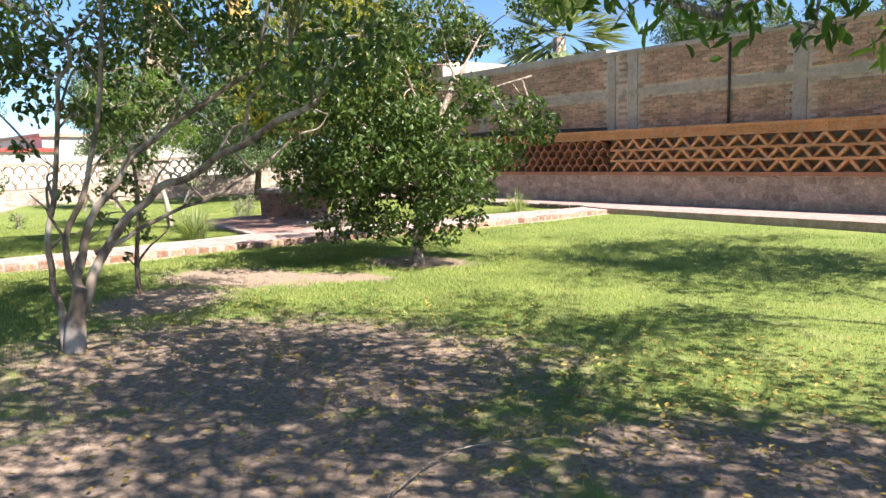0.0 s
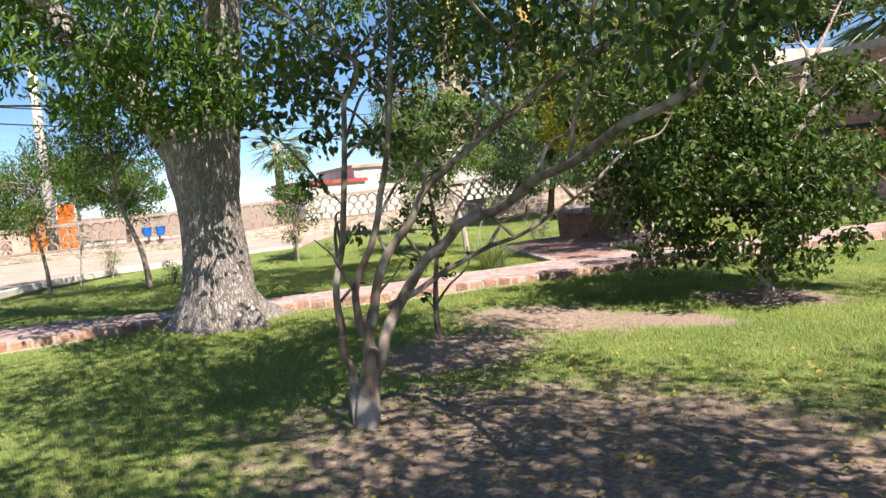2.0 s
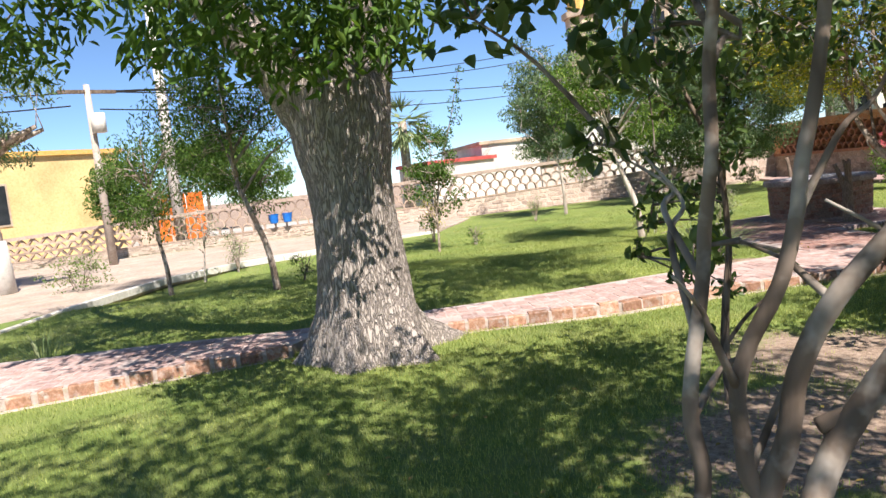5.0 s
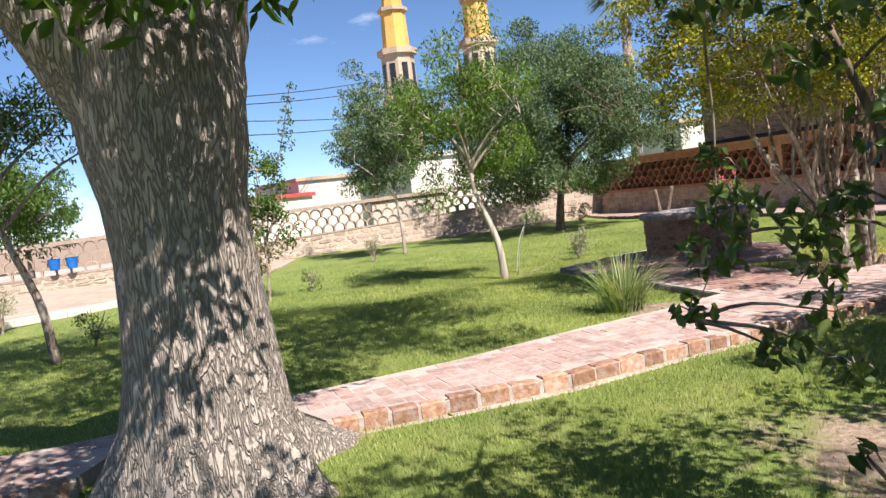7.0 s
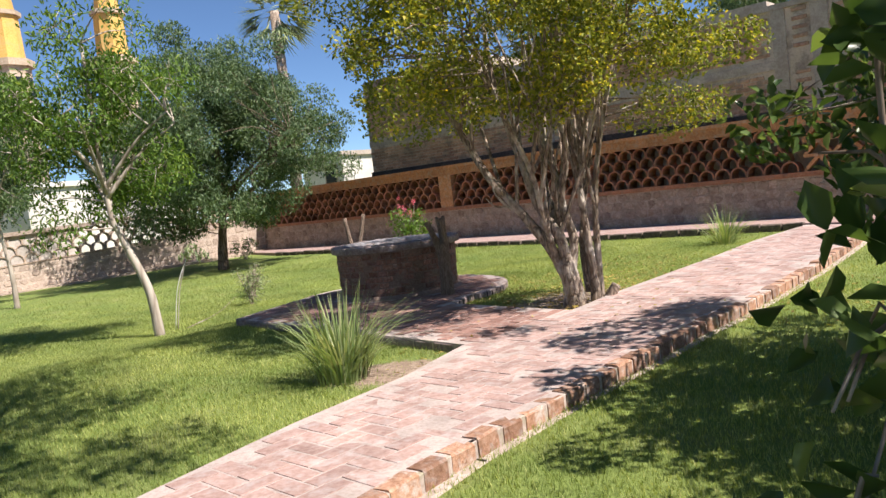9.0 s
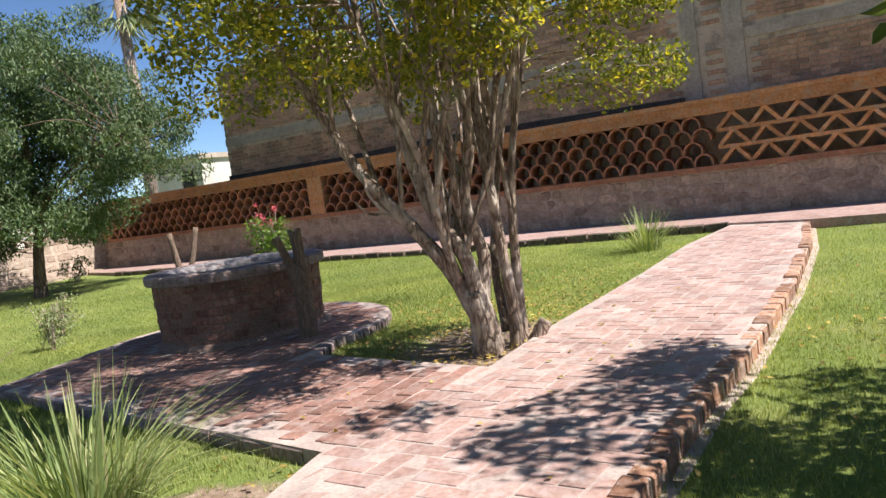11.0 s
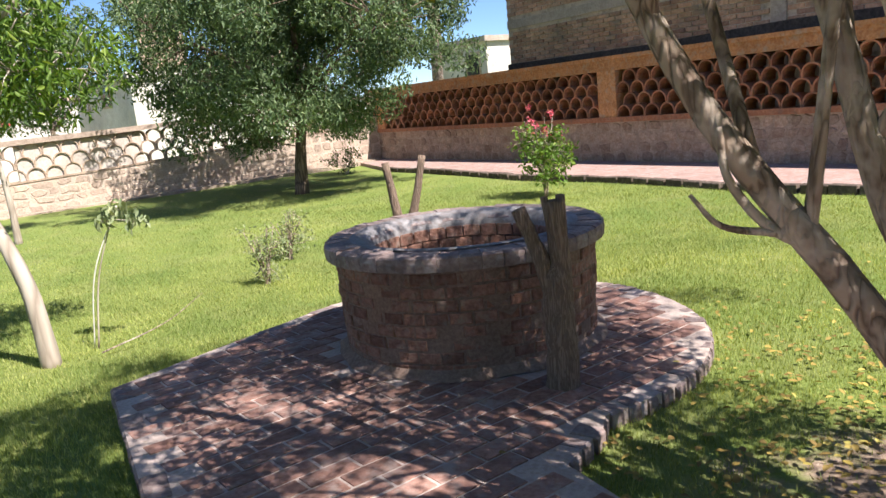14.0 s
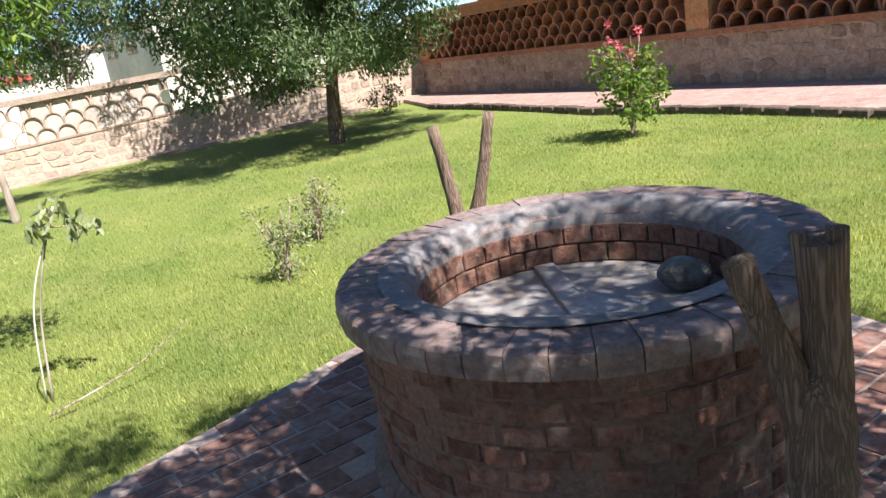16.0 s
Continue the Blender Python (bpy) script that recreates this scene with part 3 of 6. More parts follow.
# ---- garden walls ----
def frame_of(o, d, n):
    """World pose of a wall's frame: x along it, y out of its face towards the garden, z up."""
    return Matrix(((d.x, n.x, 0, o.x), (d.y, n.y, 0, o.y), (0, 0, 1, 0), (0, 0, 0, 1)))


F_R, F_L = frame_of(C, D_R, N_R), frame_of(C, D_L, N_L)


def wall_block(name, fr, s0, s1, y0, y1, lo, hi, material, parent, label=""):
    """A stretch of wall whose foot and head may slope: lo and hi are broken lines over s."""
    knots = sorted({s0, s1, *[s for s, _ in (*lo, *hi) if s0 < s < s1]})
    g = Geo()
    for s in knots:
        a, b = lerp_line(lo, s), lerp_line(hi, s)
        g.v.extend([(s, y0, a), (s, y1, a), (s, y1, b), (s, y0, b)])
    for i in range(len(knots) - 1):
        k = i * 4
        for j in range(4):
            a, b = k + j, k + (j + 1) % 4
            g.f.append((a, a + 4, b + 4, b))
    g.f.append((0, 1, 2, 3))
    e = (len(knots) - 1) * 4
    g.f.append((e + 3, e + 2, e + 1, e))
    bm = bmesh.new()
    vs = [bm.verts.new(v) for v in g.v]
    for f in g.f:
        bm.faces.new([vs[i] for i in f])
    bmesh.ops.recalc_face_normals(bm, faces=bm.faces)
    ob = part(name, bm, material, parent, label)
    ob.matrix_basis = fr
    return ob


def rubble(fr, s0, s1, lo, hi, rows, width, y, material, parent, seed, near):
    """Irregular stones that stand proud of a plinth; those of the near stretch are single parts."""
    rng = random.Random(seed)
    rest = Geo()
    for r in range(rows):
        s = s0 + rng.uniform(-0.1, 0)
        while s < s1 - 0.05:
            w = width * rng.uniform(0.6, 1.5)
            e = min(s + w, s1)
            g = Geo()
            pts = []
            for (ss, rr) in ((s, r), (e, r), (e, r + 1), (s, r + 1)):
                a, b = lerp_line(lo, ss), lerp_line(hi, ss)
                z = a + (b - a) * rr / rows
                pts.append((max(ss, s0), z))
            cx, cz = sum(p[0] for p in pts) / 4, sum(p[1] for p in pts) / 4
            outer, inner = [], []
            px = y + rng.uniform(0.003, 0.02)
            ring8 = []
            for i in range(4):
                p, q = pts[i], pts[(i + 1) % 4]
                k1, k2 = rng.uniform(0.62, 0.9), rng.uniform(0.82, 0.97)
                ring8.append((p[0] * k1 + cx * (1 - k1), p[1] * k1 + cz * (1 - k1)))
                ring8.append(((p[0] + q[0]) / 2 * k2 + cx * (1 - k2), (p[1] + q[1]) / 2 * k2 + cz * (1 - k2)))
            for (px_, pz_) in ring8:
                j = rng.uniform(-0.024, 0.024), rng.uniform(-0.024, 0.024)
                outer.append((px_ + j[0], y - 0.005, pz_ + j[1]))
                inner.append((cx + (px_ - cx) * 0.8 + j[0], px, cz + (pz_ - cz) * 0.8 + j[1]))
            verts = outer + inner
            faces = [(i, (i + 1) % 8, 8 + (i + 1) % 8, 8 + i) for i in range(8)] + [tuple(range(8, 16))]
            if near[0] < s < near[1]:
                me = mesh_of("stone", verts, faces, material)
                piece("stone", me, parent, at=fr)
            else:
                rest.add(verts, faces)
            s = e
    if rest.v:
        ob = piece("stones", rest.mesh("stones", material), parent, at=fr)
        tagged(ob, kind="stuff")


def arch_mesh(name, w, h, depth, t, material):
    """A half-round clay tile on edge, seen as an arch: open below."""
    n = 8
    leg = h - w / 2
    prof = [(-w / 2, 0)] + [(-w / 2 * math.cos(math.pi * i / n), leg + w / 2 * math.sin(math.pi * i / n)) for i in range(n + 1)] + [(w / 2, 0)]
    r = w / 2 - t
    prin = [(-r, 0)] + [(-r * math.cos(math.pi * i / n), leg + r * math.sin(math.pi * i / n)) for i in range(n + 1)] + [(r, 0)]
    k = len(prof)
    v = [(x, 0, z) for x, z in prof] + [(x, 0, z) for x, z in prin] + [(x, -depth, z) for x, z in prof] + [(x, -depth, z) for x, z in prin]
    f = []
    for i in range(k - 1):
        f += [(i, i + 1, k + i + 1, k + i), (2 * k + i, 3 * k + i, 3 * k + i + 1, 2 * k + i + 1), (i, 2 * k + i, 2 * k + i + 1, i + 1), (k + i, k + i + 1, 3 * k + i + 1, 3 * k + i)]
    return mesh_of(name, v, f, material)


def scale_lattice(fr, s0, s1, lo, hi, rows, pitch, depth, y, material, parent):
    h0 = (lerp_line(hi, (s0 + s1) / 2) - lerp_line(lo, (s0 + s1) / 2)) / rows
    me = arch_mesh("roof_tile", pitch, h0 * 1.02, depth, 0.026, material)
    for r in range(rows):
        s = s0 + pitch / 2 + (pitch / 2 if r % 2 else 0)
        while s + pitch / 2 <= s1 + 0.03:
            a, b = lerp_line(lo, s), lerp_line(hi, s)
            tilt = math.degrees(math.atan2(lerp_line(lo, s + 0.5) - lerp_line(lo, s - 0.5), 1.0))
            piece("roof_tile", me, parent, at=fr @ Matrix.Translation((s, y + random.uniform(-0.012, 0.012), a + (b - a) * r / rows)) @ pose(0, 0, 0, random.uniform(-2, 2), -tilt + random.uniform(-3, 3), random.uniform(-2, 2)) @ Matrix.Diagonal((1, 1, (b - a) / rows / h0, 1)))
            s += pitch


def triangle_lattice(fr, s0, s1, lo, hi, rows, pitch, depth, y, material, parent, thick=0.07):
    g = Geo()
    g.box(Matrix.Identity(4), 1, depth, thick, 0.006)
    me = g.mesh("brick", material)
    for r in range(rows):
        n = max(1, round((s1 - s0) / pitch))
        p = (s1 - s0) / n
        for i in range(n):
            for sgn in (-1, 1):
                s = s0 + p * (i + 0.5 + 0.25 * sgn)
                a, b = lerp_line(lo, s), lerp_line(hi, s)
                h = (b - a) / rows
                z = a + h * (r + 0.5)
                hh = h - thick * 0.2
                ang = math.degrees(math.atan2(hh, p / 2))
                ln = math.hypot(hh, p / 2) * 0.98
                piece("brick", me, parent, at=fr @ pose(s, y - depth / 2 + random.uniform(-0.01, 0.01), z, 0, ang * sgn + random.uniform(-2, 2), 0) @ Matrix.Diagonal((ln, 1, 1, 1)))
        if r:
            a = [(s, z + (lerp_line(hi, s) - z) * r / rows - 0.03) for s, z in lo]
            b = [(s, z + 0.06) for s, z in a]
            wall_block("course", fr, s0, s1, y - depth - 0.004, y + 0.014, a, b, material, parent)


# The wall beside the house: stone plinth, ledge, tile lattice, brick lattice, brick head.
wall_r = tagged(thing("wall_east", "", "garden wall", kind="structure"), "brown stone plinth wall with red terracotta tile lattice")
Z_FOOT, Z_LEDGE, Z_LAT, Z_LATTOP, Z_CAP = 0.1, 0.9, 0.99, 1.83, 2.02
flat = lambda z: [(-1.0, z), (60.0, z)]
wall_block("plinth", F_R, -0.02, 32, -0.32, 0.0, flat(-0.2), flat(Z_LEDGE), M["bed"], wall_r)
rubble(F_R, 0, 31, flat(Z_FOOT + 0.06), flat(Z_LEDGE), 4, 0.26, 0.0, M["stone"], wall_r, 3, (5.5, 18.0))
wall_block("ledge", F_R, 0.0, 32, -0.36, 0.05, flat(Z_LEDGE), flat(Z_LAT), M["terracotta"], wall_r)
wall_block("head", F_R, 0.0, 32, -0.36, 0.03, flat(Z_LATTOP), flat(Z_CAP), M["orange_brick"], wall_r)
wall_block("head_course", F_R, -0.03, 32, -0.4, 0.07, flat(Z_CAP), flat(Z_CAP + 0.07), M["orange_brick"], wall_r)
for s0, s1 in ((0.0, 0.38), (8.42, 8.86), (26.0, 26.5)):
    wall_block("pier", F_R, s0, s1, -0.34, 0.02, flat(Z_LAT), flat(Z_LATTOP), M["orange_brick"], wall_r)
wall_block("corner_pier", F_R, -0.3, 0.0, -0.4, 0.16, flat(-0.1), flat(2.1), M["terracotta"], wall_r)
triangle_lattice(F_R, 0.38, 1.4, flat(Z_LAT), flat(Z_LATTOP), 3, 0.4, 0.16, 0.0, M["terracotta"], wall_r)
scale_lattice(F_R, 1.4, 8.42, flat(Z_LAT), flat(Z_LATTOP), 4, 0.32, 0.34, 0.0, M["terracotta"], wall_r)
scale_lattice(F_R, 8.86, 17.6, flat(Z_LAT), flat(Z_LATTOP), 4, 0.32, 0.34, 0.0, M["terracotta"], wall_r)
triangle_lattice(F_R, 17.6, 26.0, flat(Z_LAT), flat(Z_LATTOP), 3, 0.5, 0.2, 0.0, M["orange_brick"], wall_r, 0.062)
triangle_lattice(F_R, 26.5, 31.0, flat(Z_LAT), flat(Z_LATTOP), 3, 0.5, 0.2, 0.0, M["orange_brick"], wall_r, 0.062)

# The street-side wall: pale rubble plinth that follows the ground, tile-scale lattice, stone coping.
L_LO = [(-1, 1.2), (0, 1.2), (6, 0.9), (17, 0.48), (27, 0.34), (60, 0.1)]
L_HI = [(-1, 1.84), (0, 1.84), (6, 1.62), (17, 1.34), (27, 1.02), (60, 0.8)]
shift = lambda line, dz: [(s, z + dz) for s, z in line]
wall_l = tagged(thing("wall_west", "", "garden wall", kind="structure"), "pale sunlit rubble wall with an open tile lattice")
wall_block("plinth", F_L, 0.0, 42, -0.3, 0.0, flat(-0.2), shift(L_LO, -0.04), M["pale_bed"], wall_l)
rubble(F_L, 0, 30, flat(0.08), shift(L_LO, -0.05), 4, 0.34, 0.0, M["pale_stone"], wall_l, 5, (1.0, 9.0))
wall_block("ledge", F_L, 0.0, 42, -0.31, 0.02, shift(L_LO, -0.04), L_LO, M["pale_tile"], wall_l)
wall_block("coping", F_L, 0.0, 42, -0.34, 0.06, L_HI, shift(L_HI, 0.11), M["pale_stone"], wall_l)
triangle_lattice(F_L, 0.02, 2.2, L_LO, L_HI, 2, 0.42, 0.2, 0.0, M["pale_tile"], wall_l)
scale_lattice(F_L, 2.2, 22.3, L_LO, L_HI, 3, 0.37, 0.2, 0.0, M["pale_tile"], wall_l)
wall_block("pier", F_L, 22.3, 22.85, -0.31, 0.03, L_LO, L_HI, M["pale_tile"], wall_l)
triangle_lattice(F_L, 22.85, 34, L_LO, L_HI, 3, 0.4, 0.14, 0.0, M["pale_tile"], wall_l)
wall_block("infill", F_L, 6.4, 9.0, -0.16, -0.035, L_LO, L_HI, M["infill_plaster"], wall_l)
wall_block("footing", F_L, 0.3, 16, 0.03, 0.45, flat(-0.2), [(0, 0.2), (8, 0.12), (16, 0.06)], M["bed"], wall_l)


# The dusty street that shows through and over the street-side wall.
street = wall_block("road", F_L, -4.0, 48, -16.0, -0.45, flat(-0.1), flat(0.05), M["street"], None)
tagged(street, "pale dusty street beyond the garden wall", "road", kind="structure")


# ---- the well ----
def build_well():
    rng = random.Random(11)
    well = thing("brick_well", "round dark red brick well with a wide worn rim", "well", at=(WELL[0], WELL[1], TOP))
    rim_z, r0, r1, rin = 0.68, 0.765, 0.79, 0.575
    g = Geo()
    n = 64
    prof = [(r0, -0.1), (r1, rim_z - 0.09), (r1 + 0.045, rim_z - 0.08), (r1 + 0.048, rim_z - 0.03), (r1 + 0.01, rim_z - 0.008), (rin + 0.1, rim_z - 0.007), (rin + 0.05, rim_z - 0.018), (rin + 0.01, rim_z - 0.055), (rin + 0.014, 0.1)]
    for i in range(n):
        a = 2 * math.pi * i / n
        g.v.extend([(r * math.cos(a), r * math.sin(a), z) for r, z in prof])
    k = len(prof)
    for i in range(n):
        for j in range(k - 1):
            a, b = i * k + j, ((i + 1) % n) * k + j
            g.f.append((a, b, b + 1, a + 1))
    piece("core", g.mesh("core", M["well_mortar"], True), well)
    # courses of headers round the drum
    courses, per = 8, 38
    ch = (rim_z - 0.1) / courses
    for c in range(courses):
        rr = r0 + (r1 - r0) * (c + 0.5) / courses
        cell = 2 * math.pi / per
        w = 2 * rr * math.sin(cell / 2) - 0.009
        b = Geo()
        b.box(pose(0, 0, 0, 90, 0, 90), w, ch - 0.009, 0.05, 0.006)
        me = b.mesh("brick", M["well_brick"])
        for i in range(per):
            a = cell * (i + (0.5 if c % 2 else 0)) + rng.uniform(-0.006, 0.006)
            piece("brick", me, well, at=pose((rr - 0.022) * math.cos(a), (rr - 0.022) * math.sin(a), ch * (c + 0.5), 0, rng.uniform(-2, 2), math.degrees(a)) @ Matrix.Translation((rng.uniform(-0.006, 0.008), 0, 0)))
    # the rim: bricks laid on the flat, pointing at the middle, with a rounded nose
    per = 46
    cell = 2 * math.pi / per
    ro = 0.85
    for i in range(per):
        a = cell * i
        wi, wo = rin * cell - 0.003, ro * cell - rng.uniform(0.002, 0.005)
        g = Geo()
        z1, z0 = rim_z + rng.uniform(-0.006, 0.006), rim_z - 0.085
        prof = [(rin, z0 + 0.0), (rin, z1 - 0.05), (rin + 0.04, z1 - 0.012), (rin + 0.09, z1), (ro - 0.022, z1), (ro - 0.004, z1 - 0.012), (ro, z1 - 0.04), (ro - 0.005, z0)]
        for r, z in prof:
            w = (wi + (wo - wi) * (r - rin) / (ro - rin)) / 2
            g.v.extend([(r, -w, z), (r, w, z)])
        for j in range(len(prof) - 1):
            p = 2 * j
            g.f.append((p, p + 2, p + 3, p + 1))
        m = 2 * len(prof)
        g.f.append(tuple(range(0, m, 2))[::-1])
        g.f.append(tuple(range(1, m, 2)))
        g.f.append((0, 1, m - 1, m - 2))
        piece("rim_brick", g.mesh("rim_brick", M["rim_brick"]), well, at=pose(0, 0, 0, 0, 0, math.degrees(a)))
    # smooth cement worked over the inner edge of the rim
    g = Geo()
    prof = [(rin - 0.004, rim_z - 0.1), (rin - 0.006, rim_z - 0.058), (rin + 0.034, rim_z - 0.008), (rin + 0.085, rim_z + 0.007), (rin + 0.125, rim_z + 0.004)]
    k = len(prof)
    for i in range(64):
        a = 2 * math.pi * i / 64
        edge = 1 + 0.02 * noise.noise((math.cos(a) * 3, math.sin(a) * 3, 0.4))
        g.v.extend([(r * (edge if j == k - 1 else 1) * math.cos(a), r * (edge if j == k - 1 else 1) * math.sin(a), z) for j, (r, z) in enumerate(prof)])
    g.f = [(i * k + j, ((i + 1) % 64) * k + j, ((i + 1) % 64) * k + j + 1, i * k + j + 1) for i in range(64) for j in range(k - 1)]
    piece("rim_cement", g.mesh("rim_cement", M["rim_cement"], True), well, "smooth blue-grey cement edge")
    # lining of bricks inside
    g = Geo()
    per = 30
    for c in range(4):
        for i in range(per):
            a = 2 * math.pi * (i + (0.5 if c % 2 else 0)) / per
            g.box(pose((rin + 0.01) * math.cos(a), (rin + 0.01) * math.sin(a), 0.3 + 0.085 * c, 0, -90, math.degrees(a)), 0.078, 2 * math.pi * rin / per - 0.007, 0.04, 0.004)
    tagged(piece("lining", g.mesh("lining", M["well_brick"]), well), "red brick lining", kind="stuff")
    # collar of cement where the drum meets the floor
    g = Geo()
    for i in range(48):
        a = 2 * math.pi * i / 48
        g.v.extend([((r0 + 0.07 + rng.uniform(-0.02, 0.02)) * math.cos(a), (r0 + 0.07 + rng.uniform(-0.02, 0.02)) * math.sin(a), 0.004), ((r0 + 0.01) * math.cos(a), (r0 + 0.01) * math.sin(a), 0.05)])
    for i in range(48):
        a, b = 2 * i, 2 * ((i + 1) % 48)
        g.f.append((a, b, b + 1, a + 1))
    piece("cement_collar", g.mesh("cement_collar", M["well_mortar"], True), well)
    # the steel lid: two leaves, a bar across
    for sgn in (-1, 1):
        g = Geo()
        pts = [(0.012 * sgn, -0.573)]
        for i in range(17):
            a = -math.pi / 2 + math.pi * i / 16
            pts.append((sgn * (0.012 + 0.563 * math.cos(a)), 0.573 * math.sin(a)))
        pts.append((0.012 * sgn, 0.573))
        m = len(pts)
        g.v = [(x, y, 0.42) for x, y in pts] + [(x, y, 0.426) for x, y in pts]
        g.f = [tuple(range(m, 2 * m)), tuple(reversed(range(m)))] + [(i, (i + 1) % m, m + (i + 1) % m, m + i) for i in range(m)]
        piece("lid_leaf", g.mesh("lid_leaf", M["steel"]), well, "grey weathered steel lid leaf", at=pose(0, 0, 0, 0, 0, 28))
    g = Geo()
    g.box(Matrix.Translation((0, 0, 0.436)), 0.09, 1.12, 0.02, 0.004)
    piece("lid_bar", g.mesh("lid_bar", M["steel"]), well, at=pose(0, 0, 0, 0, 0, 28))
    g = Geo()
    g.box(Matrix.Translation((0.0, -0.22, 0.433)), 0.5, 0.05, 0.014, 0.003)
    piece("lid_bar", g.mesh("lid_bar", M["steel"]), well, at=pose(0, 0, 0, 0, 0, 40))
    return well


well = build_well()


def build_stone():
    bm = bmesh.new()
    bmesh.ops.create_icosphere(bm, subdivisions=3, radius=0.1)
    for v in bm.verts:
        v.co *= 1 + 0.28 * noise.noise(v.co * 9)
        v.co.z *= 0.72
    me = bpy.data.meshes.new("loose_stone")
    bm.to_mesh(me)
    bm.free()
    me.materials.append(M["rock"])
    ob = new("loose_stone", me)
    ob.matrix_basis = pose(WELL[0] + 0.34, WELL[1] + 0.24, TOP + 0.482, 0, 0, 30) @ Matrix.Diagonal((1.0, 0.8, 0.9, 1))
    tagged(ob, "rough grey fieldstone lying on the well lid", "stone")


build_stone()


def forked_post(base, prongs, joint, r, label, seed):
    """A forked trunk sunk beside the well, bark gone, with cracks along the grain."""
    rng = random.Random(seed)
    post = thing("forked_post", label, "post", "posts beside the well", at=base)
    g = Geo()
    g.tube(curve_pts([(0.0, 0, -0.05), (0.01, 0, joint[2] * 0.3), (joint[0] * 0.6, joint[1] * 0.6, joint[2] * 0.65), joint], 5), [r * 1.15] * 5 + [r * 1.05] * 5 + [r, r, r * 0.97, r * 0.9, r * 0.75, r * 0.45], 12, 0.16, rng)
    piece("trunk", g.mesh("trunk", M["post_wood"], True), post)
    for tip, pr in prongs:
        g = Geo()
        a = Vector(joint) - Vector((0, 0, 0.26))
        mid = (a + Vector(tip)) / 2 + Vector((0.012, 0.01, -0.01))
        pts = curve_pts([a, mid, tip], 5)
        g.tube(pts, [r * 0.85 + (pr * 0.88 - r * 0.85) * min(1, 1.5 * i / len(pts)) for i in range(len(pts))], 10, 0.2, rng)
        piece("prong", g.mesh("prong", M["post_wood"], True), post)
    return post


forked_post((-5.17, 17.46, TOP), [((-0.15, -0.03, 0.9), 0.04), ((0.01, 0.0, 0.93), 0.05), ((0.045, 0.01, 0.955), 0.026), ((-0.03, 0.0, 0.95), 0.02)], (0.01, 0.01, 0.64), 0.074, "weathered split wooden forked post beside the well", 4)
forked_post((-6.7, 19.18, TOP - 0.14), [((-0.04, 0.0, 1.17), 0.035), ((0.23, 0.09, 1.2), 0.032)], (0.03, 0.0, 0.72), 0.055, "dark slender forked post behind the well", 5)


# ---- trees and shrubs ----
def limb(g, pts, r0, r1, sides=8, n=6, rng=None, wobble=0.08):
    p = curve_pts(pts, n)
    k = len(p) - 1
    g.tube(p, [r0 + (r1 - r0) * (i / k) ** 0.8 for i in range(k + 1)], sides, wobble, rng)
    return p


def tree(name, label, base, limbs, clumps, leaf, bark_mat, seed, per_clump, spread, leaf_size, category="tree", droop=0.3, twig=0.012, group=""):
    """limbs: lists of points with their radii, from the foot; clumps: centres of foliage, each carried by a twig from the nearest limb."""
    rr = random.Random(seed)
    rng = np.random.default_rng(seed)
    t = thing(name, label, category, group, at=(base[0], base[1], base[2] + ground_z(base[0], base[1])))
    ends = []
    for i, (pts, r0, r1) in enumerate(limbs):
        g = Geo()
        p = limb(g, pts, r0, r1, 12 if r0 > 0.1 else 8, 6, rr)
        piece("trunk" if i == 0 else "branch", g.mesh("trunk" if i == 0 else "branch", bark_mat, True), t)
        ends.extend(p[len(p) // 3:])
    tw = Geo()
    cs = []
    for c, rad in clumps:
        c = Vector(c)
        q = min(ends, key=lambda e: (e - c).length + max(0, e.z - c.z) * 0.6)
        mid = (q + c) / 2 + Vector((rr.uniform(-1, 1), rr.uniform(-1, 1), rr.uniform(0, 1.2))) * 0.12 * (q - c).length
        p = curve_pts([q, mid, c], 3)
        tw.tube(p, [twig * (1.3 - 0.9 * i / (len(p) - 1)) for i in range(len(p))], 5)
        m = max(3, int(per_clump * rad ** 1.5))
        off = rng.normal(size=(m, 3))
        off *= (rad * rng.uniform(0.25, 1.0, (m, 1)) ** 0.6) / np.linalg.norm(off, axis=1, keepdims=True)
        off[:, 2] *= 0.75
        cs.append(off + np.array(c))
        for _ in range(4):
            e = c + Vector((rr.uniform(-1, 1), rr.uniform(-1, 1), rr.uniform(-0.8, 0.8))) * rad * 0.8
            tw.tube([c, (c + e) / 2 + Vector((0, 0, 0.03)), e], [twig * 0.5, twig * 0.4, twig * 0.25], 4)
    tagged(piece("twigwork", tw.mesh("twigwork", bark_mat, True), t), kind="stuff")
    if cs:
        scatter_leaves("crown", np.concatenate(cs), leaf_size[0], leaf_size[1], M[leaf], t, rng, droop)
    return t


def cloud(rr, n, centre, radii, rad=(0.35, 0.6), hollow=0.35, floor=None, keep=None):
    """Foliage clumps through an ellipsoid, fewer in the middle, with an uneven outline."""
    out = []
    guard = 0
    while len(out) < n and guard < 20000:
        guard += 1
        v = Vector((rr.gauss(0, 1), rr.gauss(0, 1), rr.gauss(0, 1))).normalized() * (hollow + (1 - hollow) * rr.random() ** 0.6) * rr.uniform(0.85, 1.1)
        c = Vector((centre[0] + v.x * radii[0], centre[1] + v.y * radii[1], centre[2] + v.z * radii[2]))
        if floor is not None and c.z < floor:
            continue
        if keep and not keep(c):
            continue
        out.append((c, rr.uniform(*rad)))
    return out


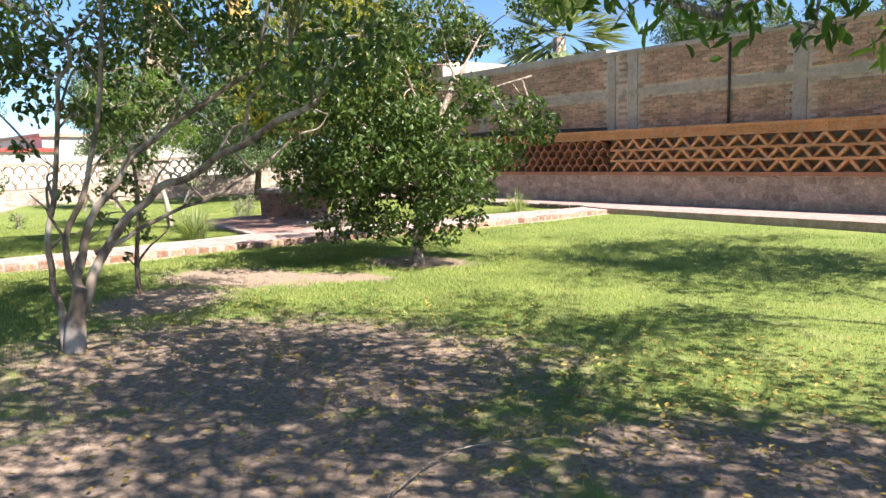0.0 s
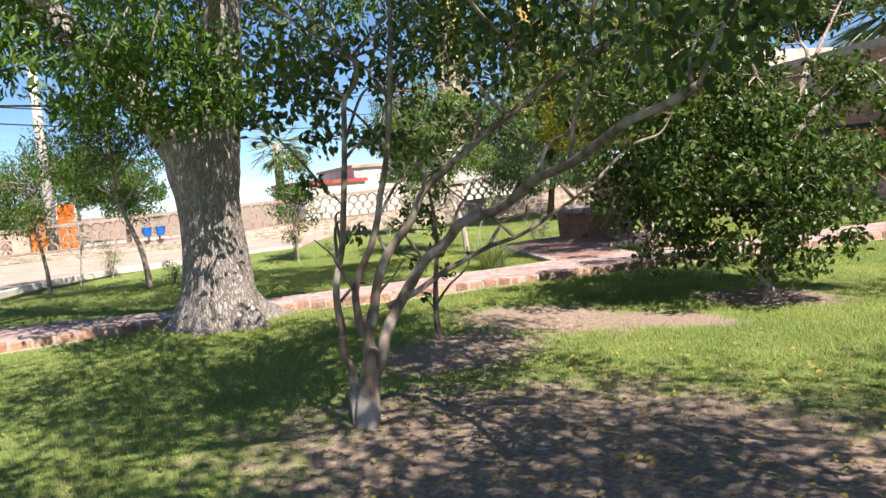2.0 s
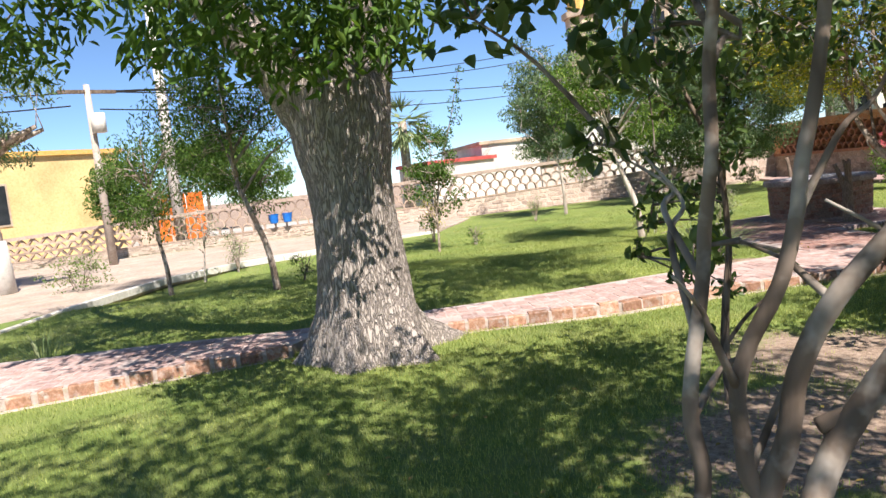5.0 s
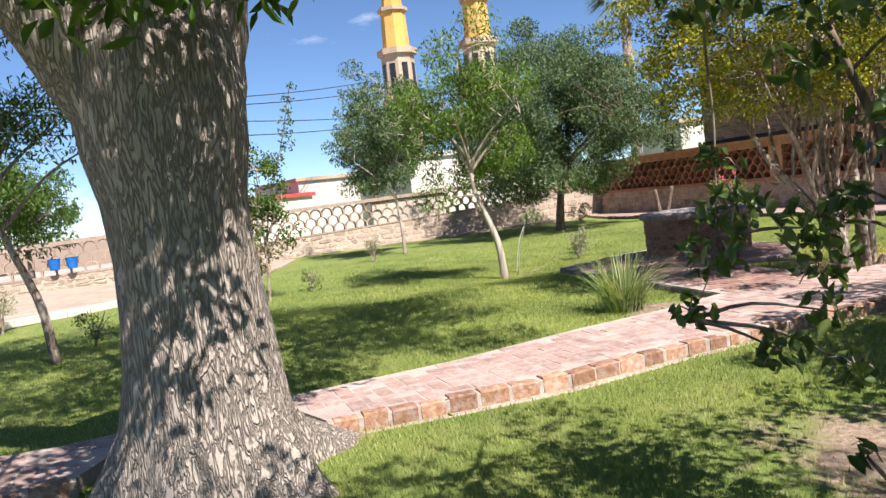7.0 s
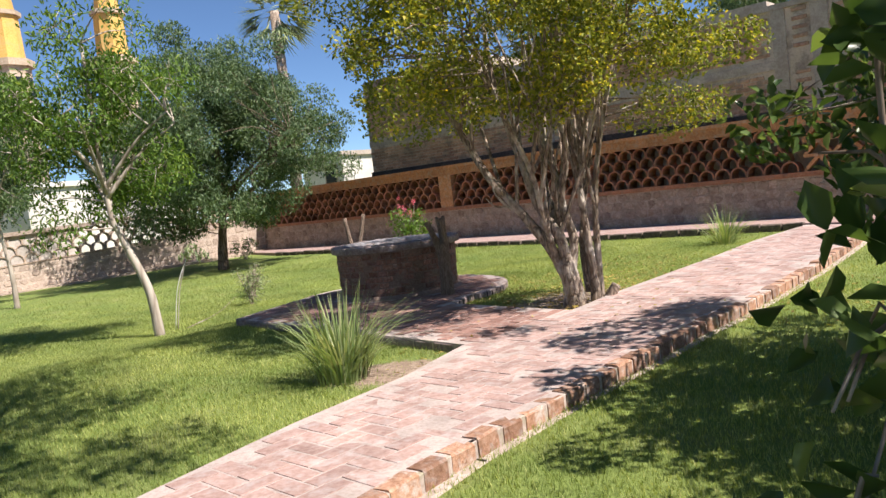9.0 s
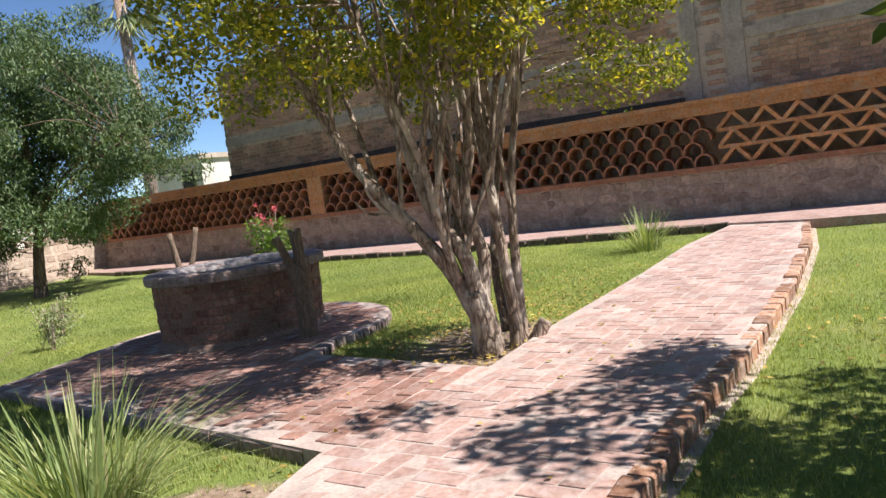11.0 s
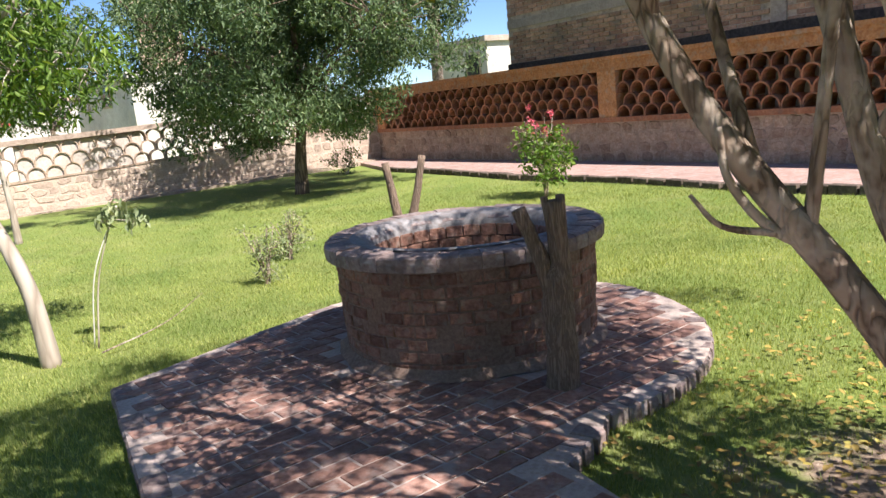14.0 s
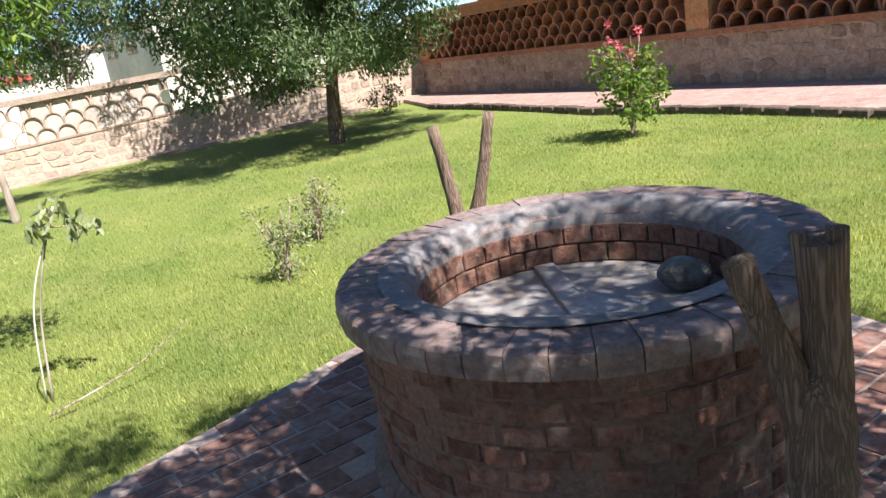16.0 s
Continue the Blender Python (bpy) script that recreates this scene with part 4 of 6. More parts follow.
def big_tree():
    rr = random.Random(21)
    rng = np.random.default_rng(21)
    t = thing("ash_tree", "huge old tree with grey fissured bark and flared foot", "tree", at=(-6.23, 8.99, 0))
    g = Geo()
    sides = 40
    rings = [(-0.12, 0.66), (0.0, 0.59), (0.1, 0.53), (0.25, 0.48), (0.45, 0.43), (0.7, 0.395), (1.0, 0.37), (1.3, 0.355), (1.6, 0.365), (1.85, 0.41), (2.1, 0.43), (2.35, 0.42), (2.6, 0.36)]
    for z, r in rings:
        for j in range(sides):
            a = 2 * math.pi * j / sides
            root = 1 + (0.2 * max(0, 1 - z / 0.5)) * math.sin(a * 5 + 0.9) + 0.12 * max(0, 1 - z / 0.6) * math.sin(a * 3 + 2.0)
            lump = 1 + 0.06 * noise.noise((math.cos(a) * 2, math.sin(a) * 2, z * 1.3)) + 0.02 * math.sin(a * 13 + z * 0.8)
            da = (a - 1.33 + math.pi) % (2 * math.pi) - math.pi
            root += 0.75 * math.exp(-(da / 0.4) ** 2) * max(0, 1 - z / 0.42) ** 1.6
            x, y = r * root * lump * math.cos(a), r * root * lump * math.sin(a)
            lean = -0.02 * z
            g.v.append((x + lean, y + lean * 0.6, z))
    for i in range(len(rings) - 1):
        for j in range(sides):
            a, b = i * sides + j, i * sides + (j + 1) % sides
            g.f.append((a, b, b + sides, a + sides))
    piece("trunk", g.mesh("trunk", M["bark_ash"], True), t)
    ends = []
    for pts, r0, r1 in [([(-0.02, 0.12, 2.1), (0.12, 0.22, 2.9), (0.2, 0.35, 4.0), (0.5, 0.6, 5.6)], 0.31, 0.16),
                        ([(-0.1, -0.16, 2.0), (-0.36, -0.55, 2.75), (-0.8, -1.1, 3.6), (-1.5, -1.9, 5.2)], 0.26, 0.12),
                        ([(0.3, 0.45, 4.6), (1.4, 1.4, 5.4), (2.4, 2.6, 5.9)], 0.13, 0.05), ([(0.25, 0.4, 4.4), (-1.0, 1.8, 5.4), (-2.4, 3.0, 6.0)], 0.13, 0.05),
                        ([(-1.0, -1.3, 4.2), (-0.2, -2.6, 5.0), (0.6, -3.6, 5.2)], 0.1, 0.04), ([(-1.2, -1.5, 4.6), (-2.9, -1.6, 5.3), (-4.0, -1.2, 5.4)], 0.1, 0.04),
                        ([(0.1, 0.25, 3.6), (1.0, -0.4, 4.1), (1.9, -1.2, 3.9)], 0.08, 0.03), ([(0.4, 0.5, 5.4), (0.5, 0.4, 7.2)], 0.14, 0.05)]:
        b = Geo()
        p = limb(b, pts, r0, r1, 14 if r0 > 0.2 else 9, 6, rr)
        piece("branch", b.mesh("branch", M["bark_ash"], True), t)
        ends.extend(p[3:])
    clumps = cloud(rr, 140, (-0.5, 0.8, 5.6), (4.4, 4.4, 2.3), (0.5, 0.85), 0.45, 3.6)
    # low sprays that hang in front of the trunk on the side of the lawn
    for x, y, z in [(0.3, -1.3, 3.1), (0.9, -1.6, 2.9), (0.1, -1.9, 3.2), (-0.6, -2.0, 3.0), (1.3, -0.8, 3.1), (0.9, -0.4, 2.75), (1.5, -1.5, 3.0), (-1.3, -2.3, 2.9), (0.6, -2.3, 3.0), (1.1, 0.4, 3.0), (-0.3, -1.3, 2.7), (-1.9, -1.9, 2.9), (-2.4, -2.6, 3.1), (1.9, -2.2, 3.3), (0.65, -0.75, 2.5), (0.85, -0.1, 2.6), (1.29, -0.88, 2.94), (1.06, -1.08, 2.43), (1.3, -0.7, 2.5), (1.44, -1.55, 2.76), (1.17, -1.98, 2.6), (0.83, -1.48, 2.45)]:
        clumps.append((Vector((x, y, z)), rr.uniform(0.3, 0.5)))
    tw = Geo()
    cs = []
    for c, rad in clumps:
        q = min(ends, key=lambda e: (e - c).length)
        p = curve_pts([q, (q + c) / 2 + Vector((0, 0, 0.15)), c], 3)
        tw.tube(p, [0.025, 0.022, 0.019, 0.016, 0.012, 0.009, 0.006][:len(p)], 5)
        m = int(560 * rad ** 1.5)
        off = rng.normal(size=(m, 3))
        off *= (rad * rng.uniform(0.2, 1.0, (m, 1)) ** 0.6) / np.linalg.norm(off, axis=1, keepdims=True)
        off[:, 2] *= 0.8
        cs.append(off + np.array(c))
    tagged(piece("twigwork", tw.mesh("twigwork", M["bark_ash"], True), t), kind="stuff")
    scatter_leaves("crown", np.concatenate(cs), 0.125, 0.042, M["leaf_ash"], t, rng, 0.5)
    return t


big_tree()


def near_tree():
    """The many-stemmed small tree beside the way, its long limb leaning over the lawn."""
    rr = random.Random(31)
    b = (-1.92, 6.95, 0)
    limbs = [
        ([(0.0, 0.0, -0.08), (0.02, 0.03, 0.25), (0.07, 0.06, 0.5)], 0.095, 0.05),
        ([(-0.06, -0.03, -0.05), (-0.09, -0.04, 0.5), (-0.12, -0.05, 0.9), (-0.06, 0.02, 1.3), (-0.03, 0.06, 1.9), (0.05, 0.15, 2.3)], 0.032, 0.018),
        ([(0.0, 0.03, 0.15), (0.02, 0.07, 0.5), (0.0, 0.03, 0.85), (0.12, 0.15, 1.3), (0.2, 0.24, 1.8), (0.22, 0.3, 2.6)], 0.036, 0.018),
        ([(0.05, 0.04, 0.3), (0.18, 0.16, 0.7), (0.5, 0.3, 1.15), (1.1, 0.2, 1.38), (1.8, -0.15, 1.62), (2.45, -0.6, 1.76)], 0.05, 0.022),
        ([(0.02, 0.06, 0.4), (0.12, 0.1, 0.9), (0.45, 0.25, 1.45), (0.9, 0.5, 1.85), (1.5, 0.9, 2.3)], 0.042, 0.018),
        ([(0.14, 0.14, 0.75), (0.5, 0.5, 1.0), (0.9, 0.75, 1.2), (1.25, 0.95, 1.42)], 0.026, 0.01),
        ([(-0.03, 0.06, 1.8), (-0.6, 0.9, 2.25), (-1.35, 2.0, 2.4), (-1.72, 2.54, 2.1), (-1.75, 2.62, 1.6), (-1.78, 2.56, 1.1), (-1.88, 2.5, 0.84)], 0.012, 0.002),
    ]
    crook = random.Random(36)
    for k, (pts, r0, r1) in enumerate(limbs[1:6], 1):
        fine = curve_pts(pts, 3)
        bent = [fine[0]] + [p + Vector((crook.uniform(-1, 1), crook.uniform(-1, 1), crook.uniform(-0.7, 0.7))) * 0.022 for p in fine[1:]]
        limbs[k] = (bent, r0 * 0.88, r1 * 0.85)
        for p in crook.sample(bent[4:], 4):
            d = Vector((crook.uniform(-1, 1), crook.uniform(-0.6, 1), crook.uniform(0.2, 1))).normalized() * crook.uniform(0.35, 0.7)
            limbs.append(([p, p + d * 0.45 + Vector((0, 0, 0.03)), p + d * 0.7 + Vector((crook.uniform(-0.06, 0.06), 0.05, 0.0)), p + d], 0.013, 0.004))
    cl = cloud(rr, 33, (0.4, 1.2, 2.75), (2.5, 2.4, 0.85), (0.26, 0.44), 0.2, 2.05, lambda c: not (c.x < 0.6 and c.y < -0.6 and c.z < 2.6) and not (c.x < -0.7 and c.y > 1.9))
    # the hanging spray over the worn earth
    for x, y, z, r in [(-1.74, 2.62, 1.48, 0.1), (-1.7, 2.62, 1.28, 0.17), (-1.78, 2.56, 1.12, 0.17), (-1.88, 2.5, 0.88, 0.11), (-1.45, 2.6, 1.18, 0.16), (-1.4, 2.6, 1.05, 0.15), (-1.55, 2.5, 0.72, 0.12), (-1.3, 2.62, 0.62, 0.12), (-1.36, 2.6, 0.85, 0.13), (2.4, -0.5, 1.95, 0.3), (2.0, 0.0, 2.05, 0.3), (2.6, -0.3, 2.15, 0.3), (1.6, 0.4, 2.15, 0.3), (1.4, 1.0, 1.75, 0.25),
                       (-1.1, 1.65, 1.92, 0.2), (-1.35, 1.75, 1.97, 0.2), (-1.6, 1.9, 2.02, 0.17), (-0.9, 1.7, 1.87, 0.2), (-1.0, 2.6, 2.05, 0.25), (-1.1, 2.2, 2.2, 0.25), (-0.7, 2.4, 2.1, 0.25), (-0.5, 0.2, 1.55, 0.12), (-0.25, 0.3, 1.2, 0.1),
                       (-0.52, -0.05, 2.35, 0.3), (-0.41, 0.14, 2.14, 0.28), (-0.44, 0.3, 1.87, 0.2), (-0.8, 0.0, 2.0, 0.22), (-0.1, -0.18, 2.34, 0.28), (-0.16, 0.35, 2.32, 0.3), (-0.9, 0.3, 2.3, 0.28), (-0.7, 0.5, 2.15, 0.22)]:
        cl.append((Vector((x, y, z)), r))
    return tree("small_tree", "many-stemmed small tree with smooth mottled bark and dark leaves", b, limbs, cl, "leaf_dark", M["bark_smooth"], 31, 640, 0, (0.075, 0.042), droop=0.45, twig=0.009)


near_tree()


def weeping_tree():
    rr = random.Random(32)
    limbs = [([(0, 0, -0.05), (-0.02, 0.0, 0.35), (0.05, 0.1, 0.9), (0.1, 0.1, 1.7)], 0.1, 0.05), ([(0.06, 0.08, 1.0), (-0.7, -0.3, 1.9), (-1.5, -0.6, 2.6)], 0.045, 0.015), ([(0.08, 0.1, 1.4), (0.7, 0.3, 2.2), (1.5, 0.5, 2.5)], 0.045, 0.015),
             ([(0.1, 0.1, 1.6), (0.0, -0.5, 2.6), (-0.3, -0.9, 2.7)], 0.04, 0.015), ([(0.1, 0.1, 1.5), (0.3, 0.8, 2.5), (0.2, 1.0, 2.8)], 0.04, 0.015)]
    cl = cloud(rr, 100, (-0.55, 0.0, 1.8), (1.95, 1.7, 1.3), (0.26, 0.44), 0.3, 0.45, lambda c: not (c.x < -1.2 and c.z > 1.65))
    # High limb and clumps added to throw shade on the path.
    limbs.append(([(0.2, 0.5, 2.0), (0.4, 1.2, 2.8), (0.5, 1.8, 3.3)], 0.035, 0.012))
    cl += cloud(rr, 16, (0.35, 1.7, 3.3), (1.6, 1.3, 0.7), (0.26, 0.44), 0.1, 2.6)
    for x, y, z in [(1.5, 0.3, 2.1), (1.75, 0.35, 1.85), (1.6, 0.3, 1.7), (0.6, 0.1, 0.95), (0.2, -0.2, 0.62), (-0.2, -0.3, 0.6), (0.5, -0.4, 0.42), (0.1, -0.5, 0.4), (-0.35, -0.4, 0.5), (0.8, -0.2, 0.6), (0.3, -0.5, 0.7), (0.95, -0.3, 0.95), (-0.7, -0.3, 0.7), (0.6, -0.5, 0.9)]:
        cl.append((Vector((x, y, z)), 0.24))
    return tree("small_tree", "dense dark-leaved small tree whose foliage hangs to the lawn", (-0.78, 12.05, 0), limbs, cl, "leaf_dark", M["bark_shrub"], 32, 850, 0, (0.085, 0.048), droop=0.4, twig=0.01)


weeping_tree()


def twig_plant():
    limbs = [([(0, 0, -0.05), (-0.02, 0.02, 0.3), (0.0, 0.03, 0.6), (0.04, 0.04, 0.95), (0.02, 0.02, 1.4), (-0.12, -0.05, 1.85)], 0.034, 0.012), ([(-0.01, 0.02, 0.35), (0.1, 0.1, 0.52), (0.27, 0.2, 0.7), (0.28, 0.2, 0.88)], 0.015, 0.007),
             ([(-0.01, 0.02, 0.28), (-0.1, -0.03, 0.42)], 0.012, 0.006)]
    cl = [(Vector(c), r) for c, r in [((0.0, 0.05, 1.5), 0.16), ((-0.1, 0.0, 0.42), 0.06), ((0.1, 0.1, 1.42), 0.14), ((-0.12, 0.1, 1.3), 0.1), ((0.29, 0.2, 0.8), 0.05), ((-0.12, 0.0, 1.22), 0.13), ((0.12, 0.0, 1.62), 0.16), ((-0.2, -0.05, 1.75), 0.14), ((0.2, 0.05, 1.85), 0.18), ((-0.05, 0.0, 1.95), 0.2)]]
    return tree("sapling", "thin dark sapling with few leaves in bare earth", (-3.08, 9.18, 0), limbs, cl, "leaf_dark", M["bark_dark"], 33, 420, 0, (0.075, 0.042), "sapling", twig=0.006)


twig_plant()


def yellow_tree():
    """A trunk that parts near the ground into crooked stems, two straighter stems beside it, and many thin shoots that carry the crown."""
    rr = random.Random(41)
    main = [
        ([(0.02, 0.0, -0.08), (0.03, 0.01, 0.1), (0.01, 0.0, 0.28), (-0.03, 0.0, 0.46)], 0.13, 0.085),
        ([(-0.02, 0.0, 0.3), (-0.16, 0.02, 0.62), (-0.4, 0.05, 0.98), (-0.7, 0.05, 1.4), (-0.95, 0.1, 1.9), (-1.3, 0.1, 2.7)], 0.07, 0.024),
        ([(0.0, 0.0, 0.35), (-0.06, -0.03, 0.72), (-0.26, 0.03, 1.12), (-0.38, 0.1, 1.6), (-0.55, 0.12, 2.3), (-0.6, 0.2, 3.0)], 0.064, 0.022),
        ([(0.02, 0.02, 0.35), (0.08, 0.04, 0.7), (0.0, 0.05, 1.1), (0.09, 0.0, 1.55), (0.05, 0.0, 2.2), (0.2, 0.1, 3.0)], 0.056, 0.02),
        ([(0.0, 0.03, 0.4), (-0.05, 0.15, 0.8), (-0.14, 0.3, 1.3), (-0.1, 0.45, 1.9), (-0.2, 0.6, 2.8)], 0.05, 0.018),
        ([(0.25, 0.12, -0.05), (0.25, 0.13, 0.3), (0.22, 0.12, 0.8), (0.19, 0.1, 1.3), (0.15, 0.12, 1.9), (0.2, 0.2, 2.8)], 0.058, 0.02),
        ([(0.31, 0.22, -0.05), (0.32, 0.22, 0.4), (0.34, 0.2, 0.9), (0.4, 0.22, 1.4), (0.55, 0.25, 2.0), (0.8, 0.3, 2.9)], 0.048, 0.018),
        ([(0.2, 0.25, 0.1), (0.18, 0.3, 0.6), (0.28, 0.5, 1.2), (0.35, 0.8, 1.9), (0.5, 1.0, 2.7)], 0.04, 0.015),
        ([(-0.1, 0.02, 0.5), (-0.2, -0.12, 0.9), (-0.28, -0.3, 1.4), (-0.5, -0.6, 2.0), (-0.7, -0.9, 2.7)], 0.038, 0.014),
        ([(0.33, 0.05, -0.05), (0.39, 0.04, 0.07), (0.46, 0.03, 0.18)], 0.065, 0.05),
        ([(-0.42, 0.05, 1.02), (-0.56, 0.03, 1.1), (-0.66, 0.0, 1.24), (-0.68, 0.0, 1.38)], 0.02, 0.009),
        ([(-0.54, 0.03, 1.08), (-0.68, 0.0, 1.11), (-0.76, 0.0, 1.2)], 0.013, 0.006),
        ([(0.2, 0.15, 1.2), (0.5, 0.5, 2.4), (1.0, 1.1, 3.5), (1.6, 1.8, 4.4)], 0.03, 0.01),
    ]
    stems = list(main)
    for i in range(40):
        pts = [Vector(p) for p in main[1 + i % 8][0]]
        line = [p for p in curve_pts(pts, 5) if 0.7 < p.z < 2.0]
        o = rr.choice(line)
        a = rr.uniform(0, 2 * math.pi)
        k = rr.uniform(0.4, 1.0)
        end = Vector((o.x * 1.1 + math.cos(a) * k, o.y * 1.1 + math.sin(a) * k, rr.uniform(2.5, 3.6)))
        m1 = o.lerp(end, 0.35) + Vector((rr.uniform(-0.07, 0.07), rr.uniform(-0.07, 0.07), 0.12))
        m2 = o.lerp(end, 0.7) + Vector((rr.uniform(-0.08, 0.08), rr.uniform(-0.08, 0.08), 0.1))
        stems.append(([o, m1, m2, end], rr.uniform(0.014, 0.024), 0.006))
    cl = cloud(rr, 260, (-0.2, 0, 3.15), (2.1, 1.95, 1.6), (0.18, 0.32), 0.45, 1.95)
    cl += cloud(rr, 40, (-0.1, 0, 2.45), (1.85, 1.7, 0.5), (0.2, 0.32), 0.75, 1.9)
    cl += cloud(rr, 20, (1.5, 1.3, 4.5), (1.7, 1.6, 0.9), (0.24, 0.4), 0.2, 3.5)
    for x, y, z in [(1.4, -0.1, 1.85), (1.6, 0.3, 1.9), (1.2, 0.1, 1.75), (-1.8, 0.3, 2.1), (0.9, 0.6, 1.85)]:
        cl.append((Vector((x, y, z)), 0.26))
    return tree("yellowing_tree", "many-stemmed tree with pale brown bark and small yellowing leaves", (-3.76, 16.12, 0), stems, cl, "leaf_yellow", M["bark_shrub"], 41, 1400, 0, (0.048, 0.028), droop=0.15, twig=0.008)


yellow_tree()


def slim_tree(name, label, base, h_trunk, lean, cr, ch, n, leaf, bark_mat, seed, r=0.05, leaf_size=(0.09, 0.028), per=520, low=0.0, rad=(0.28, 0.46), group=""):
    rr = random.Random(seed)
    top = (lean[0], lean[1], h_trunk)
    limbs = [([(0, 0, -0.06), (lean[0] * 0.2 + 0.02, lean[1] * 0.2, h_trunk * 0.35), (lean[0] * 0.75, lean[1] * 0.75, h_trunk * 0.75), top, (lean[0] * 1.1, lean[1] * 1.1, h_trunk + ch * 0.7)], r, r * 0.3)]
    for i in range(7):
        a = i * 2.4 + rr.random()
        z = h_trunk * rr.uniform(0.75, 1.3)
        limbs.append(([(lean[0] * min(1, z / h_trunk), lean[1] * min(1, z / h_trunk), z), (lean[0] + math.cos(a) * cr * 0.4, lean[1] + math.sin(a) * cr * 0.4, z + ch * 0.18), (lean[0] + math.cos(a) * cr * 0.8, lean[1] + math.sin(a) * cr * 0.8, z + ch * 0.3)], r * 0.45, r * 0.12))
    cl = cloud(rr, n, (lean[0], lean[1], h_trunk + ch * 0.4 + low), (cr, cr, ch * 0.62), rad, 0.15, h_trunk * 0.72 + low)
    return tree(name, label, base, limbs, cl, leaf, bark_mat, seed, per, 0, leaf_size, droop=0.5, twig=0.01, group=group)


slim_tree("young_tree", "slender tree with pale crooked trunk and airy light leaves", (-9.25, 18.15, 0), 1.9, (-0.38, -0.16), 1.25, 3.0, 62, "leaf_light", M["bark_pale"], 51, 0.078, (0.085, 0.027), 780)
slim_tree("round_tree", "dense round tree with dark trunk and grey-green leaves", (-11.85, 26.8, 0), 1.85, (0.2, 0.1), 3.5, 4.2, 210, "leaf_grey", M["bark_dark"], 52, 0.15, (0.095, 0.032), 1150, -0.35, (0.4, 0.65))
slim_tree("young_tree", "young tree with slim pale trunk and grey-green leaves", (-14.6, 22.7, 0), 1.95, (-0.12, 0.0), 1.3, 3.5, 66, "leaf_grey", M["bark_pale"], 53, 0.06, (0.1, 0.034), 700)
slim_tree("young_tree", "young tree with leaning slender trunk and fine leaves", (-11.4, 11.1, 0), 1.9, (-0.2, -0.35), 1.35, 2.9, 64, "leaf_ash", M["bark_shrub"], 54, 0.065, (0.08, 0.024))
slim_tree("young_tree", "young tree with thin brown trunk beside the lawn edge", (-14.65, 10.75, 0), 1.6, (0.0, -0.15), 1.05, 1.9, 38, "leaf_ash", M["bark_shrub"], 55, 0.055, (0.08, 0.024))
slim_tree("shrub_tree", "narrow bushy young tree with one tall shoot", (-13.2, 16.25, 0), 0.8, (0.03, 0.03), 0.6, 2.3, 40, "leaf_ash", M["bark_shrub"], 56, 0.035, (0.075, 0.034), 620, 0.0, (0.14, 0.3))
slim_tree("young_tree", "small bare-limbed young tree beside the wall strip", (-16.1, 12.1, 0), 0.8, (0.0, 0.1), 0.5, 1.0, 12, "leaf_grey", M["bark_pale"], 57, 0.03, (0.06, 0.02), 90)


def tall_shoot():
    rr = random.Random(58)
    g = [([(0, 0, 0.7), (0.1, 0.1, 1.7), (0.35, 0.35, 2.8), (0.55, 0.55, 3.85)], 0.02, 0.006)]
    cl = [(Vector((0.12 + 0.055 * i + rr.uniform(-0.12, 0.12), 0.12 + 0.055 * i + rr.uniform(-0.12, 0.12), 2.0 + 0.21 * i)), 0.24 - 0.014 * i) for i in range(10)]
    return tree("tall_shoot", "single tall leafy shoot above a narrow shrub", (-13.18, 16.3, 0), g, cl, "leaf_ash", M["bark_shrub"], 58, 620, 0, (0.07, 0.03), "shoot", twig=0.006)


tall_shoot()

# Tall unseen trees added behind and beside the way to shade the earth.
def added_shade_tree(base, reach, seed, low=(), shift=(-0.4, 0.3), fullness=122):
    rr = random.Random(seed)
    limbs = [([(0, 0, -0.1), (0.05, 0, 1.5), (0.0, 0.1, 3.2), (-0.1, 0.2, 5.0)], 0.3, 0.14), ([(0, 0.1, 3.0), (-1.2, 0.5, 4.2), (-2.8, 0.9, 4.9)], 0.13, 0.04), ([(0, 0.1, 3.2), (0.8, 1.4, 4.4), (1.2, 2.6, 5.2)], 0.12, 0.04),
             ([(0, 0.1, 3.0), (-0.6, -1.4, 4.2), (-1.2, -2.6, 4.8)], 0.12, 0.04), ([(0, 0.1, 3.4), (1.5, -0.4, 4.6), (2.6, -0.6, 5.2)], 0.12, 0.04)]
    if low:
        limbs.append(([(-0.6, 0.3, 3.6), (-2.6, 1.0, 3.3), low[1]], 0.05, 0.012))
    if abs(shift[0]) > 1:
        limbs.append(([(0.0, 0.1, 3.0), (shift[0] * 0.4, shift[1] * 0.4, 4.4), (shift[0], shift[1], 5.2)], 0.034, 0.015))
        limbs.append(([(shift[0] * 0.5, shift[1] * 0.5, 4.6), (shift[0] * 1.2, shift[1] * 0.4, 5.2), (shift[0] * 1.6, shift[1] * 0.6, 5.4)], 0.024, 0.01))
    cl = cloud(rr, fullness, (*shift, 5.4), (reach, reach, 1.5), (0.45, 0.75), 0.15, 4.0)
    for c in low:
        cl.append((Vector(c), rr.uniform(0.2, 0.32)))
    return tree("added_shade_tree", "tall tree with light green leaves, added to shade the lawn", base, limbs, cl, "leaf_ash", M["bark_ash"], seed, 230, 0, (0.13, 0.045), droop=0.45, twig=0.014)


